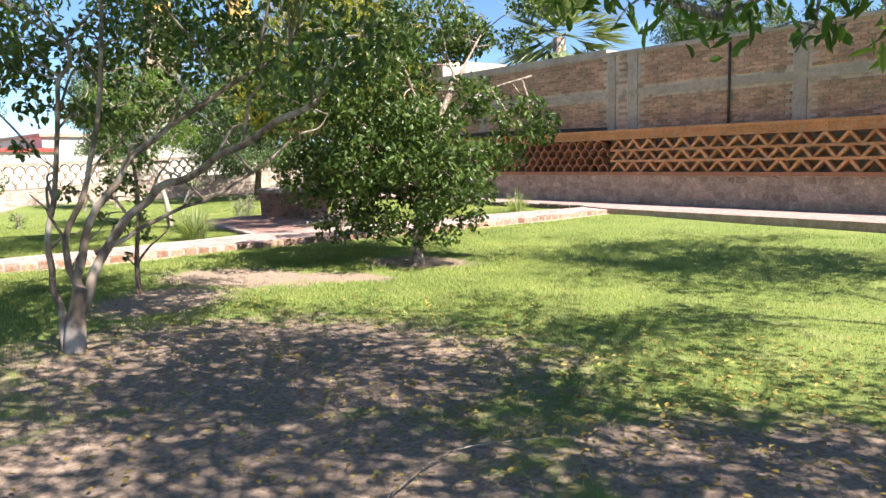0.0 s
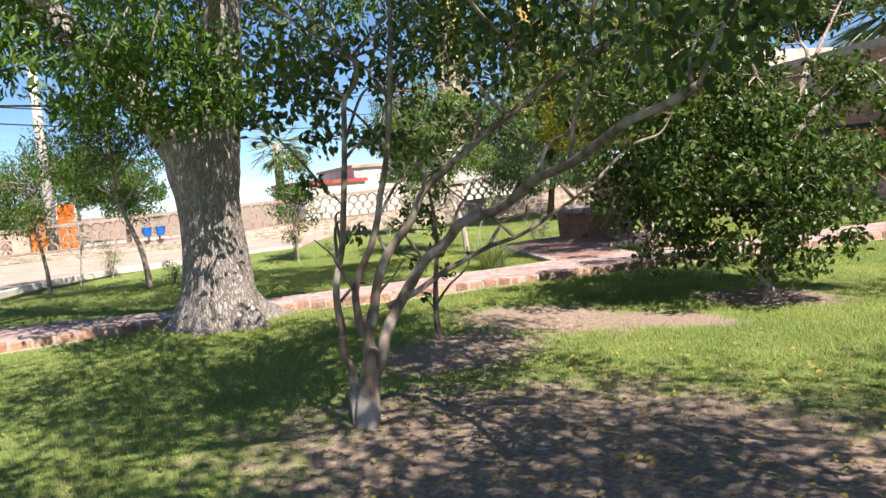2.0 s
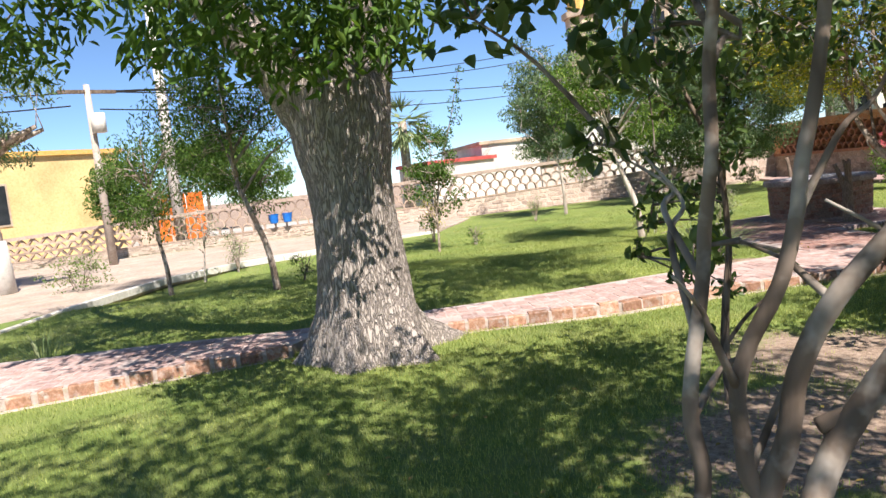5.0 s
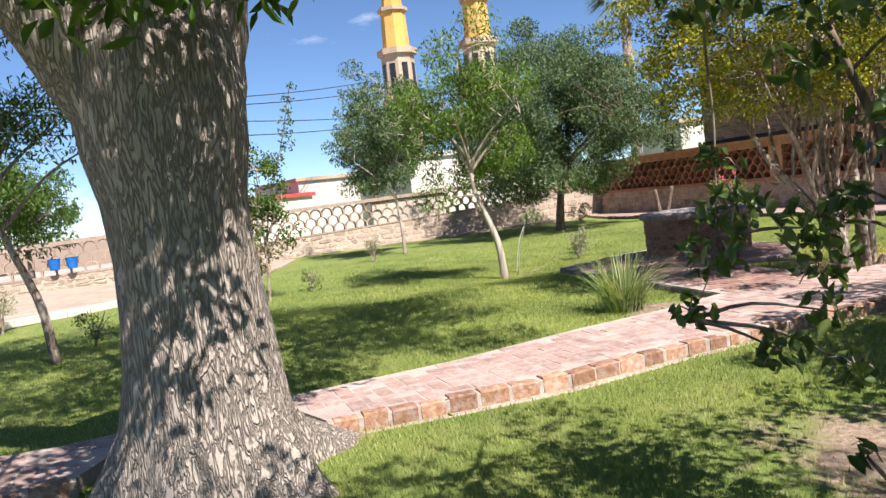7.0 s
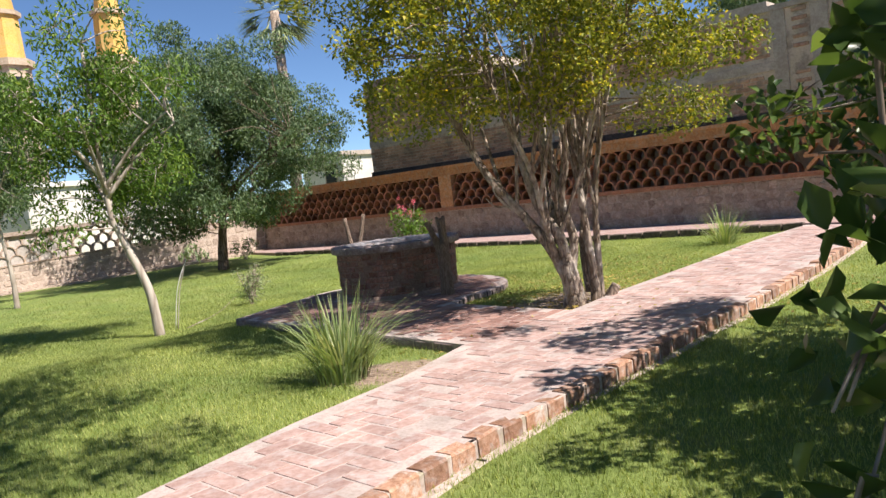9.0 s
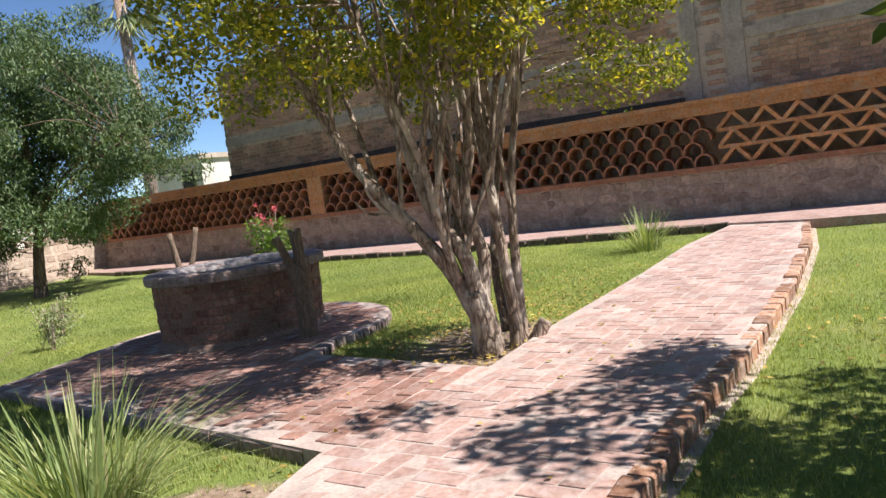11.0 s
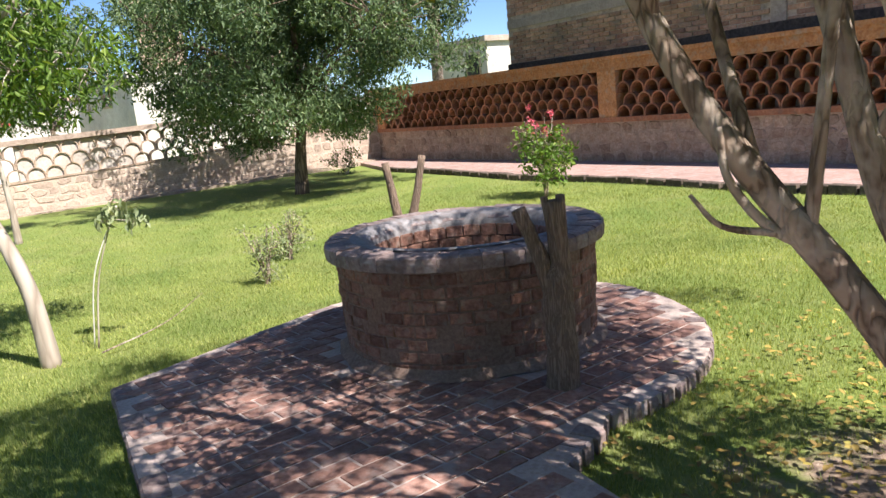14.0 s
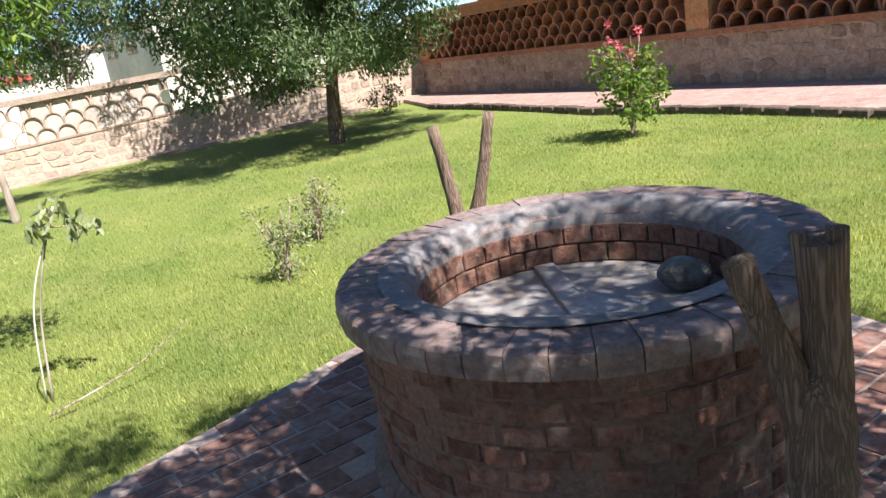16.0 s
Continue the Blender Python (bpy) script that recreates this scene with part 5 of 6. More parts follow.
# Only this one's low branches hang into view.
added_shade_tree((8.2, 4.2, 0), 3.7, 61, [(-5.1, 2.1, 2.00), (-5.5, 2.3, 2.10), (-5.9, 2.4, 2.25), (-4.7, 2.2, 1.95), (-4.3, 2.4, 2.10), (-5.3, 2.8, 2.30), (-4.9, 1.8, 2.15), (-4.2, 2.0, 1.90), (-6.3, 2.5, 2.35)], (-2.4, 0.4), 175)
added_shade_tree((9.4, 10.2, 0), 3.6, 62, (), (-2.2, 1.1))
added_shade_tree((6.4, 0.2, 0), 3.7, 63, (), (-5.7, 5.2), 145)
added_shade_tree((3.4, -1.6, 0), 3.4, 64)


# ---- grass clumps, flowers, low shrubs ----
def strap_clump(base, n, length, seed, label):
    rng = random.Random(seed)
    t = thing("grass_clump", label, "plant", "strap-leaved clumps", at=base)
    g = Geo()
    for i in range(n):
        a, lean = rng.uniform(0, 2 * math.pi), rng.uniform(0.12, 1.25)
        ln = length * rng.uniform(0.55, 1.15)
        w = rng.uniform(0.005, 0.009)
        d = Vector((math.cos(a), math.sin(a), 0))
        s = Vector((-d.y, d.x, 0))
        o = d * rng.uniform(0, 0.2)
        pts = []
        for k in range(5):
            u = k / 4
            pts.append(o + d * ln * lean * 0.75 * u ** 1.5 + Vector((0, 0, ln * (u - 0.42 * lean * u * u))))
        v = []
        for k, p in enumerate(pts):
            ww = w * (1 - (k / 4) ** 2 * 0.92)
            v.extend([p - s * ww, p + s * ww])
        fs = [(2 * k, 2 * k + 1, 2 * k + 3, 2 * k + 2) for k in range(4)]
        if i < 280:
            piece("leaf", mesh_of("leaf", v, fs, M["strap"]), t)
        else:
            g.add(v, fs)
    if g.v:
        tagged(piece("leaf_tuft", g.mesh("leaf_tuft", M["strap"]), t), kind="stuff")
    return t


strap_clump((-5.64, 13.9, 0.03), 330, 0.78, 71, "bushy clump of long green strap leaves beside the path")
strap_clump((-1.03, 20.66, 0), 170, 0.72, 72, "clump of long green strap leaves at the walk's corner")
strap_clump((-9.6, 7.2, 0), 40, 0.55, 73, "thin clump of long grass beside the path")


def low_shrub(name, label, base, h, r, n, leaf, seed, flowers=0, size=(0.05, 0.02), per=420):
    rr = random.Random(seed)
    limbs = []
    for i in range(7):
        a = rr.uniform(0, 6.28)
        k = rr.uniform(0.3, 0.9) * r
        limbs.append(([(rr.uniform(-0.03, 0.03), rr.uniform(-0.03, 0.03), -0.02), (math.cos(a) * k * 0.4, math.sin(a) * k * 0.4, h * 0.45), (math.cos(a) * k, math.sin(a) * k, h * rr.uniform(0.75, 1.0))], 0.012, 0.004))
    cl = cloud(rr, n, (0, 0, h * 0.52), (r, r, h * 0.48), (0.1, 0.17), 0.1, h * 0.08)
    t = tree(name, label, base, limbs, cl, leaf, M["bark_shrub"], seed, per, 0, size, "shrub", 0.2, 0.005)
    for i in range(flowers):
        a = rr.uniform(0, 6.28)
        k = rr.uniform(0.1, 0.95) * r
        c = np.random.default_rng(seed + i).normal(size=(16, 3)) * 0.024 + np.array([math.cos(a) * k, math.sin(a) * k, h * rr.uniform(0.75, 1.12)])
        scatter_leaves("blossom", c, 0.035, 0.03, M["petal"], t, np.random.default_rng(seed + i), -0.3, label="pink blossom")
    return t


low_shrub("flowering_shrub", "leggy shrub with pink blossoms at the lawn's edge", (-6.62, 24.62, 0), 1.15, 0.42, 84, "leaf_light", 81, 12, (0.075, 0.04), 300)
low_shrub("sage_shrub", "small pale grey-green shrub in the lawn", (-8.84, 20.6, 0), 0.62, 0.24, 16, "leaf_sage", 82)
low_shrub("sage_shrub", "pale grey-green shrub in the lawn", (-9.2, 21.7, 0), 0.62, 0.26, 18, "leaf_sage", 83)
low_shrub("dark_shrub", "low dark shrub under the round tree", (-12.6, 30.4, 0), 0.6, 0.6, 26, "leaf_dark", 84, 0, (0.07, 0.035), 300)
low_shrub("dry_shrub", "dry yellowish shrub beside the lawn", (-16.5, 13.1, 0), 1.0, 0.32, 22, "leaf_sage", 85)
low_shrub("green_shrub", "round green shrub at the earth strip", (-17.1, 9.9, 0), 1.1, 0.75, 46, "leaf_light", 86, 0, (0.06, 0.025), 300)
low_shrub("dry_shrub", "yellowish upright shrub by the wall", (-14.6, 17.4, 0), 1.5, 0.4, 30, "leaf_yellow", 87)
low_shrub("green_shrub", "small green shrub by the lawn's edge", (-14.6, 21.3, 0), 0.7, 0.3, 14, "leaf_sage", 88)
low_shrub("green_shrub", "small leafy weed in the lawn", (-12.2, 12.1, 0), 0.5, 0.3, 12, "leaf_ash", 89)
low_shrub("green_shrub", "small shrub with grey leaves in the lawn", (-13.1, 17.3, 0), 0.45, 0.25, 10, "leaf_ash", 90)


# ---- the brick house behind the lattice wall ----
def house():
    h = tagged(thing("brick_house", "", "house"), "weathered brick house wall with concrete frame behind the lattice")
    y = -0.55
    wall_block("wall", F_R, 5.3, 32, y - 3.0, y, flat(-0.1), flat(4.1), M["house_mortar"], h)
    wall_block("upper_wall", F_R, 5.3, 9.5, y - 3.0, y - 0.002, flat(4.1), flat(4.9), M["house_mortar"], h)
    wall_block("roof_edge", F_R, 9.5, 17.0, y - 3.05, y + 0.05, flat(4.1), [(6, 4.3), (17, 4.3)], M["concrete"], h)
    wall_block("roof_edge", F_R, 17.0, 32.1, y - 3.05, y + 0.05, flat(4.1), [(17, 4.2), (33, 4.16)], M["concrete"], h)
    cols = [(17.05, 17.3), (17.75, 18.05), (22.3, 22.6), (11.6, 11.85), (27.2, 27.5)]
    for a, b in cols:
        wall_block("column", F_R, a, b, y - 0.05, y + 0.035, flat(0), flat(4.1), M["concrete"], h)
    for a, b in ((5.3, 17.05), (18.05, 22.3), (22.6, 32)):
        wall_block("beam", F_R, a, b, y - 0.05, y + 0.028, flat(2.98), flat(3.16), M["concrete"], h)
    # A dark band along the brick face just above the lattice wall's head.
    wall_block("dark_strip", F_R, 5.25, 17.0, y - 0.05, y + 0.045, flat(2.0), [(5, 2.24), (9, 2.22), (12, 2.28), (17, 2.2)], M["blackish"], h)
    g = Geo()
    g.tube([F_R @ Vector((20.75, y + 0.05, z)) for z in (2.1, 3.0, 4.0)], [0.03] * 3, 8)
    piece("downpipe", g.mesh("downpipe", M["blackish"], True), h)
    rng = random.Random(7)
    unit = Geo()
    unit.box(pose(0, 0, 0, -90, 0, 0), 0.27, 0.07, 0.03, 0.006)
    me = unit.mesh("brick", M["house_brick"])
    rest = Geo()
    n_parts = 0
    for r in range(38):
        z = 2.12 + 0.083 * r
        s = 5.3 + (0.14 if r % 2 else 0.0)
        while s < 31.8:
            c = s + 0.14
            if not any(a - 0.14 < c < b + 0.14 for a, b in cols) and not 2.94 < z < 3.2 and (z < 4.06 or (c < 9.35 and z < 4.86)):
                at = F_R @ pose(c, y + 0.002 + rng.uniform(-0.006, 0.006), z, 0, rng.uniform(-0.6, 0.6), 0)
                if 5.2 < s < 10 and z > 2.4 and n_parts < 300:
                    piece("brick", me, h, at=at)
                    n_parts += 1
                else:
                    rest.box(at @ pose(0, 0, 0, -90, 0, 0), 0.27, 0.07, 0.03, 0.006)
            s += 0.285
    tagged(piece("bricks", rest.mesh("bricks", M["house_brick"]), h), kind="stuff")
    return h


house()
# Backing added so the lattice openings left of the house read dark.
shed = tagged(thing("lattice_backing", "", "shed"), "low brick backing with a roof, added to darken the lattice openings")
wall_block("wall", F_R, -0.2, 5.25, -2.5, -0.75, flat(-0.1), flat(1.95), M["house_brick"], shed)
wall_block("roof", F_R, -0.3, 5.2, -2.6, -0.42, flat(1.96), flat(2.02), M["blackish"], shed)


# ---- far buildings ----
def block(name, label, x0, x1, y0, y1, h, material, roof_mat, windows=(), turn=0):
    """A house of one volume with a parapet and windows set into its faces: (face, along, sill, width, height)."""
    cx, cy = (x0 + x1) / 2, (y0 + y1) / 2
    t = thing(name, label, "house", at=(cx, cy, 0))
    t.matrix_basis = pose(cx, cy, 0, 0, 0, turn)
    sx, sy = x1 - x0, y1 - y0
    g = Geo()
    g.box(Matrix.Translation((0, 0, h / 2)), sx, sy, h)
    piece("wall", g.mesh("wall", material), t)
    g = Geo()
    g.box(Matrix.Translation((0, 0, h + 0.1)), sx + 0.3, sy + 0.3, 0.2)
    piece("roof", g.mesh("roof", roof_mat), t)
    for face, a, sill, w, hh in windows:
        m = pose(a, -sy / 2, sill + hh / 2) if face == "s" else pose(sx / 2, a, sill + hh / 2, 0, 0, 90)
        g = Geo()
        g.box(m, w + 0.16, 0.08, hh + 0.16)
        win = piece("window", g.mesh("window", M["cream_stone"]), t)
        g = Geo()
        g.box(m, w, 0.11, hh)
        piece("pane", g.mesh("pane", M["glass"]), win)
    return t


block("white_house", "white plastered house behind the garden wall", -27, -20.5, 36.5, 44, 3.4, M["white_plaster"], M["white_plaster"], [("s", -2, 2.6, 0.9, 1.4), ("s", 0.6, 2.6, 0.9, 1.4), ("e", 0, 2.6, 0.9, 1.4)], -30)
block("white_house", "small white house with a flat concrete roof", -13.0, -10.2, 42, 47, 3.6, M["white_plaster"], M["concrete"], [("s", 0.6, 2.2, 0.7, 1.0)], -35)
block("yellow_house", "yellow plastered flat-roofed house beyond the wall", -41, -34, 9, 17, 4.2, M["pale_yellow"], M["yellow_plaster"], [("e", -1.5, 1.6, 1.0, 1.5)], 12)
block("red_roofed_house", "low house with a red sheet roof beyond the wall", -36, -31, 34, 38, 2.3, M["white_plaster"], M["red_roof"], [], -20)
block("long_house", "long pale house front beyond the street", -40, -30, 40, 46, 3.2, M["white_plaster"], M["cream_stone"], [("s", -3, 1.2, 1, 1.4), ("s", 0, 1.2, 1, 1.4), ("s", 3, 1.2, 1, 1.4)], -30)
sign = tagged(thing("orange_gate", "", "gate"), "orange painted metal gate beyond the wall")
for i in range(3):
    g = Geo()
    g.box(pose(-32.9 + 0.45 * i, 18.3 + 0.6 * i, 1.1, 0, 0, 53), 0.7, 0.05, 2.0)
    piece("gate_leaf", g.mesh("gate_leaf", M["orange"]), sign)


def tower(x, y, label):
    t = thing("church_tower", label, "church tower", at=(x, y, 0))
    t.matrix_basis = pose(x, y, 0, 0, 0, 35)

    def ring(z0, z1, r0, r1, n, material, name, turn=0.0):
        g = Geo()
        for z, r in ((z0, r0), (z1, r1)):
            g.v.extend([(r * math.cos(turn + 2 * math.pi * i / n), r * math.sin(turn + 2 * math.pi * i / n), z) for i in range(n)])
        g.f = [(i, (i + 1) % n, n + (i + 1) % n, n + i) for i in range(n)] + [tuple(range(n, 2 * n)), tuple(reversed(range(n)))]
        return piece(name, g.mesh(name, material), t)

    q = math.pi / 4
    ring(0, 8.2, 1.7, 1.7, 4, M["cream_stone"], "shaft", q)
    ring(8.2, 8.6, 1.95, 1.95, 4, M["cream_stone"], "cornice", q)
    ring(8.6, 11.6, 1.2, 1.15, 8, M["cream_stone"], "belfry")
    ring(11.6, 12.0, 1.4, 1.4, 8, M["cream_stone"], "cornice")
    ring(12.0, 14.6, 0.95, 0.85, 8, M["yellow_plaster"], "upper_stage")
    ring(14.6, 14.85, 1.05, 1.05, 8, M["cream_stone"], "cornice")
    ring(14.85, 17.2, 0.75, 0.45, 8, M["yellow_plaster"], "lantern")
    ring(17.2, 18.4, 0.45, 0.04, 8, M["yellow_plaster"], "spire")
    for i in range(8):
        a = 2 * math.pi * (i + 0.5) / 8
        g = Geo()
        g.box(pose(1.08 * math.cos(a), 1.08 * math.sin(a), 10.0, 0, 0, math.degrees(a)), 0.12, 0.4, 1.9)
        piece("bell_opening", g.mesh("bell_opening", M["glass"]), t)
    return t


tower(-33.0, 50.4, "yellow and cream church bell tower beyond the garden")
tower(-28.0, 53.2, "second yellow church bell tower")


def pole(x, y, h, r, material, label, box=True):
    t = thing("utility_pole", label, "pole", at=(x, y, 0))
    g = Geo()
    g.tube([(0, 0, -0.2), (0, 0, h)], [r, r * 0.65], 12)
    piece("shaft", g.mesh("shaft", material, True), t)
    if box:
        g = Geo()
        g.tube([(0.25, 0.1, h - 1.4), (0.25, 0.1, h - 0.85)], [0.2, 0.2], 14)
        piece("transformer", g.mesh("transformer", M["white_plaster"], True), t, "pale metal transformer can")
        g = Geo()
        g.box(Matrix.Translation((0, 0, h - 0.2)), 0.1, 1.6, 0.1)
        piece("crossarm", g.mesh("crossarm", M["bark_dark"]), t)
    return t


pole(-23.7, 12.9, 5.3, 0.13, M["concrete"], "grey concrete utility pole with a transformer")
pole(-25.6, 15.9, 9.5, 0.2, M["white_plaster"], "tall whitewashed concrete street pole", False)


def cable(a, b, sag):
    p, q = Vector(a), Vector(b)
    pts = [p.lerp(q, i / 24) - Vector((0, 0, sag * 4 * (i / 24) * (1 - i / 24))) for i in range(25)]
    g = Geo()
    g.tube(pts, [0.022] * 25, 5)
    ob = new("cable", g.mesh("cable", M["wire"]))
    tagged(ob, "black overhead cable strung between street poles", "cable", "overhead cables")


for a, b, s in (((-23.7, 12.9, 5.1), (-33, 47, 9.6), 0.5), ((-23.7, 12.2, 5.1), (-33, 46, 8.8), 0.5), ((-23.7, 13.6, 5.1), (-32, 47, 7.2), 0.4), ((-23.7, 13.2, 4.6), (-32, 46, 6.6), 0.5),
                ((-23.7, 12.9, 5.1), (-30, -14, 6.0), 0.5), ((-23.7, 12.4, 4.7), (-30, -14, 5.2), 0.5)):
    cable(a, b, s)


# ---- far planting ----
def palm(base, h, r, n, ln, seed, label, skirt=True):
    rng = random.Random(seed)
    t = thing("palm_tree", label, "palm tree", at=base)
    g = Geo()
    g.tube([(0, 0, -0.1), (0.05, 0, h * 0.5), (0, 0.05, h)], [r * 1.2, r, r * 0.9], 12, 0.1, rng)
    piece("trunk", g.mesh("trunk", M["bark_shrub"], True), t)
    g = Geo()
    for i in range(n):
        a = rng.uniform(0, 6.283)
        el = rng.uniform(-0.9 if skirt else -0.3, 1.25)
        d = Vector((math.cos(a) * math.cos(el), math.sin(a) * math.cos(el), math.sin(el)))
        s = d.cross(Vector((0, 0, 1))).normalized()
        o = Vector((0, 0.05, h))
        stem = [o + d * ln * u + Vector((0, 0, -0.5 * u * u * ln * 0.6)) for u in (0, 0.35, 0.6)]
        for k in range(11):
            f = (k - 5) / 5
            tip = stem[2] + (d * (1 - 0.45 * abs(f)) + s * f * 0.9).normalized() * ln * 0.62 + Vector((0, 0, -0.3 * ln * rng.random()))
            w = s.cross(d) * 0.02 + s * 0.035 * ln
            g.add([stem[1], stem[2] - w, tip, stem[2] + w], [(0, 1, 2, 3)])
    piece("fronds", g.mesh("fronds", M["palm"]), t)
    return t


palm((-16.0, 48.0, 0), 12.0, 0.28, 60, 1.9, 91, "tall fan palm behind the houses")
palm((-30.5, 30.4, 0), 4.6, 0.25, 46, 1.6, 92, "fan palm beyond the garden wall")
palm((-2.0, 36.0, 0), 6.6, 0.3, 90, 2.8, 93, "shaggy fan palm behind the brick house")
slim_tree("street_tree", "grey-green tree beyond the garden wall", (-20.5, 29.5, 0), 2.0, (0, 0), 1.7, 3.6, 60, "leaf_grey", M["bark_shrub"], 101, 0.12, (0.14, 0.045), 420, 0, (0.4, 0.65))
slim_tree("street_tree", "dark green tree beyond the garden wall", (-27, 19.5, 0), 1.6, (0, 0), 1.9, 2.6, 60, "leaf_ash", M["bark_shrub"], 102, 0.12, (0.14, 0.05), 420, 0, (0.4, 0.65))
slim_tree("street_tree", "bushy green tree beyond the street", (-30, 16.2, 0), 1.2, (0, 0), 1.6, 2.2, 45, "leaf_ash", M["bark_shrub"], 103, 0.12, (0.14, 0.05), 420, 0, (0.4, 0.65))
slim_tree("street_tree", "green tree behind the yellow house", (-40, 24, 0), 2.5, (0, 0), 2.6, 3.4, 55, "leaf_light", M["bark_shrub"], 104, 0.15, (0.18, 0.06), 300, 0, (0.6, 0.9))
slim_tree("street_tree", "feathery tree behind the brick house", (4.5, 33, 0), 3.4, (0, 0), 3.0, 5.0, 110, "leaf_grey", M["bark_shrub"], 105, 0.16, (0.16, 0.04), 380, 0, (0.5, 0.75))
slim_tree("street_tree", "leafy tree behind the brick house", (10, 29, 0), 3.4, (0, 0), 2.6, 4.2, 70, "leaf_ash", M["bark_shrub"], 106, 0.16, (0.16, 0.05), 380, 0, (0.5, 0.75))
slim_tree("street_tree", "tall dark tree behind the houses", (-19.5, 41, 0), 3.2, (0, 0), 1.5, 4.4, 50, "leaf_grey", M["bark_shrub"], 107, 0.14, (0.15, 0.045), 380, 0, (0.45, 0.7))


def limed_tree():
    t = slim_tree("limed_tree", "old trunk limewashed white at its foot", (-19.6, 9.0, 0), 3.4, (-0.1, -0.1), 1.9, 2.4, 46, "leaf_grey", M["bark_shrub"], 111, 0.36, (0.13, 0.04), 360, 0, (0.4, 0.6))
    g = Geo()
    g.tube([(0, 0, -0.05), (0.015, -0.012, 0.7), (0.0, -0.03, 1.3)], [0.375, 0.355, 0.335], 16)
    piece("limewash", g.mesh("limewash", M["white_plaster"], True), t, "white limewash band")


limed_tree()

# The bare earth strip and its pale kerb between lawn and street wall.
STRIP = [(-11.8, 6.6), (-14.3, 9.0), (-16.3, 11.3), (-17.0, 13.5), (-16.6, 16.5), (-16.2, 19.0), (-19.3, 23.6), (-29.5, 9.2), (-22, 0), (-14, 1)]
tagged(prism("earth_strip", STRIP, -0.1, 0.06, M["earth"]), "pale pinkish bare earth strip along the wall", "ground", kind="structure")
kerb_line = thing("strip_kerb", "thin pale cement kerb between lawn and earth", "kerb", kind="structure")
for (a, b) in zip(STRIP[:5], STRIP[1:6]):
    p, q = Vector((*a, 0.03)), Vector((*b, 0.03))
    n = max(1, round((q - p).length / 0.9))
    for i in range(n):
        g = Geo()
        m0, m1 = p.lerp(q, i / n), p.lerp(q, (i + 1) / n)
        d = m1 - m0
        g.box(Matrix.Translation((m0 + m1) / 2) @ pose(0, 0, 0, 0, 0, math.degrees(math.atan2(d.y, d.x))), d.length - 0.012, 0.1, 0.14, 0.012)
        piece("kerb_block", g.mesh("kerb_block", M["white_plaster"]), kerb_line)


# ---- small things ----
def bucket(along):
    """A plastic pail hung by its rim on the lattice of the street-side wall."""
    t = tagged(thing("blue_bucket", "", "bucket", "buckets on the wall"), "bright blue plastic bucket hung on the pale lattice wall")
    q = F_L @ Vector((along, 0.12, 0.62))
    g = Geo()
    n = 14
    for z, r in ((0.0, 0.12), (0.02, 0.13), (0.3, 0.17), (0.31, 0.18)):
        g.v.extend([(q.x + r * math.cos(6.283 * i / n), q.y + r * math.sin(6.283 * i / n), q.z + z) for i in range(n)])
    for k in range(3):
        g.f.extend([(k * n + i, k * n + (i + 1) % n, (k + 1) * n + (i + 1) % n, (k + 1) * n + i) for i in range(n)])
    g.f.append(tuple(range(n)))
    piece("pail", g.mesh("pail", M["blue"]), t)


bucket(18.05)
bucket(18.5)


def cord(pts, r, label, name="cord"):
    g = Geo()
    p = curve_pts(pts, 6)
    g.tube(p, [r] * len(p), 5)
    tagged(new(name, g.mesh(name, M["string"], True)), label, "cord")


cord([(-9.22, 18.55, -0.12), (-9.12, 18.6, 0.5), (-8.92, 18.75, 1.02)], 0.006, "white plastic cord staked beside the pale trunk")
tree("drooping_sapling", "drooping pale-leaved sapling tied to a cord", (-9.2, 18.57, 0), [([(0, 0, -0.02), (0.1, 0.05, 0.6), (0.26, 0.17, 1.12)], 0.008, 0.004)], [(Vector((0.3, 0.18, 1.1)), 0.12), (Vector((0.42, 0.2, 1.0)), 0.1), (Vector((0.2, 0.1, 1.02)), 0.08)], "leaf_sage", M["bark_pale"], 121, 700, 0, (0.09, 0.035), "sapling", 0.7, 0.004)


def fallen_twig(pts, label):
    g = Geo()
    p = curve_pts(pts, 6)
    g.tube(p, [0.007 * (1 - 0.7 * i / len(p)) for i in range(len(p))], 5)
    tagged(new("fallen_twig", g.mesh("fallen_twig", M["bark_shrub"], True)), label, "twig")


fallen_twig([(1.35, 5.1, 0.03), (1.5, 5.6, 0.05), (1.95, 5.95, 0.03)], "thin dry twig lying on bare earth")
fallen_twig([(-8.95, 18.35, -0.08), (-8.7, 18.8, 0.02), (-8.5, 19.1, 0.2)], "thin dry stalk in the lawn")


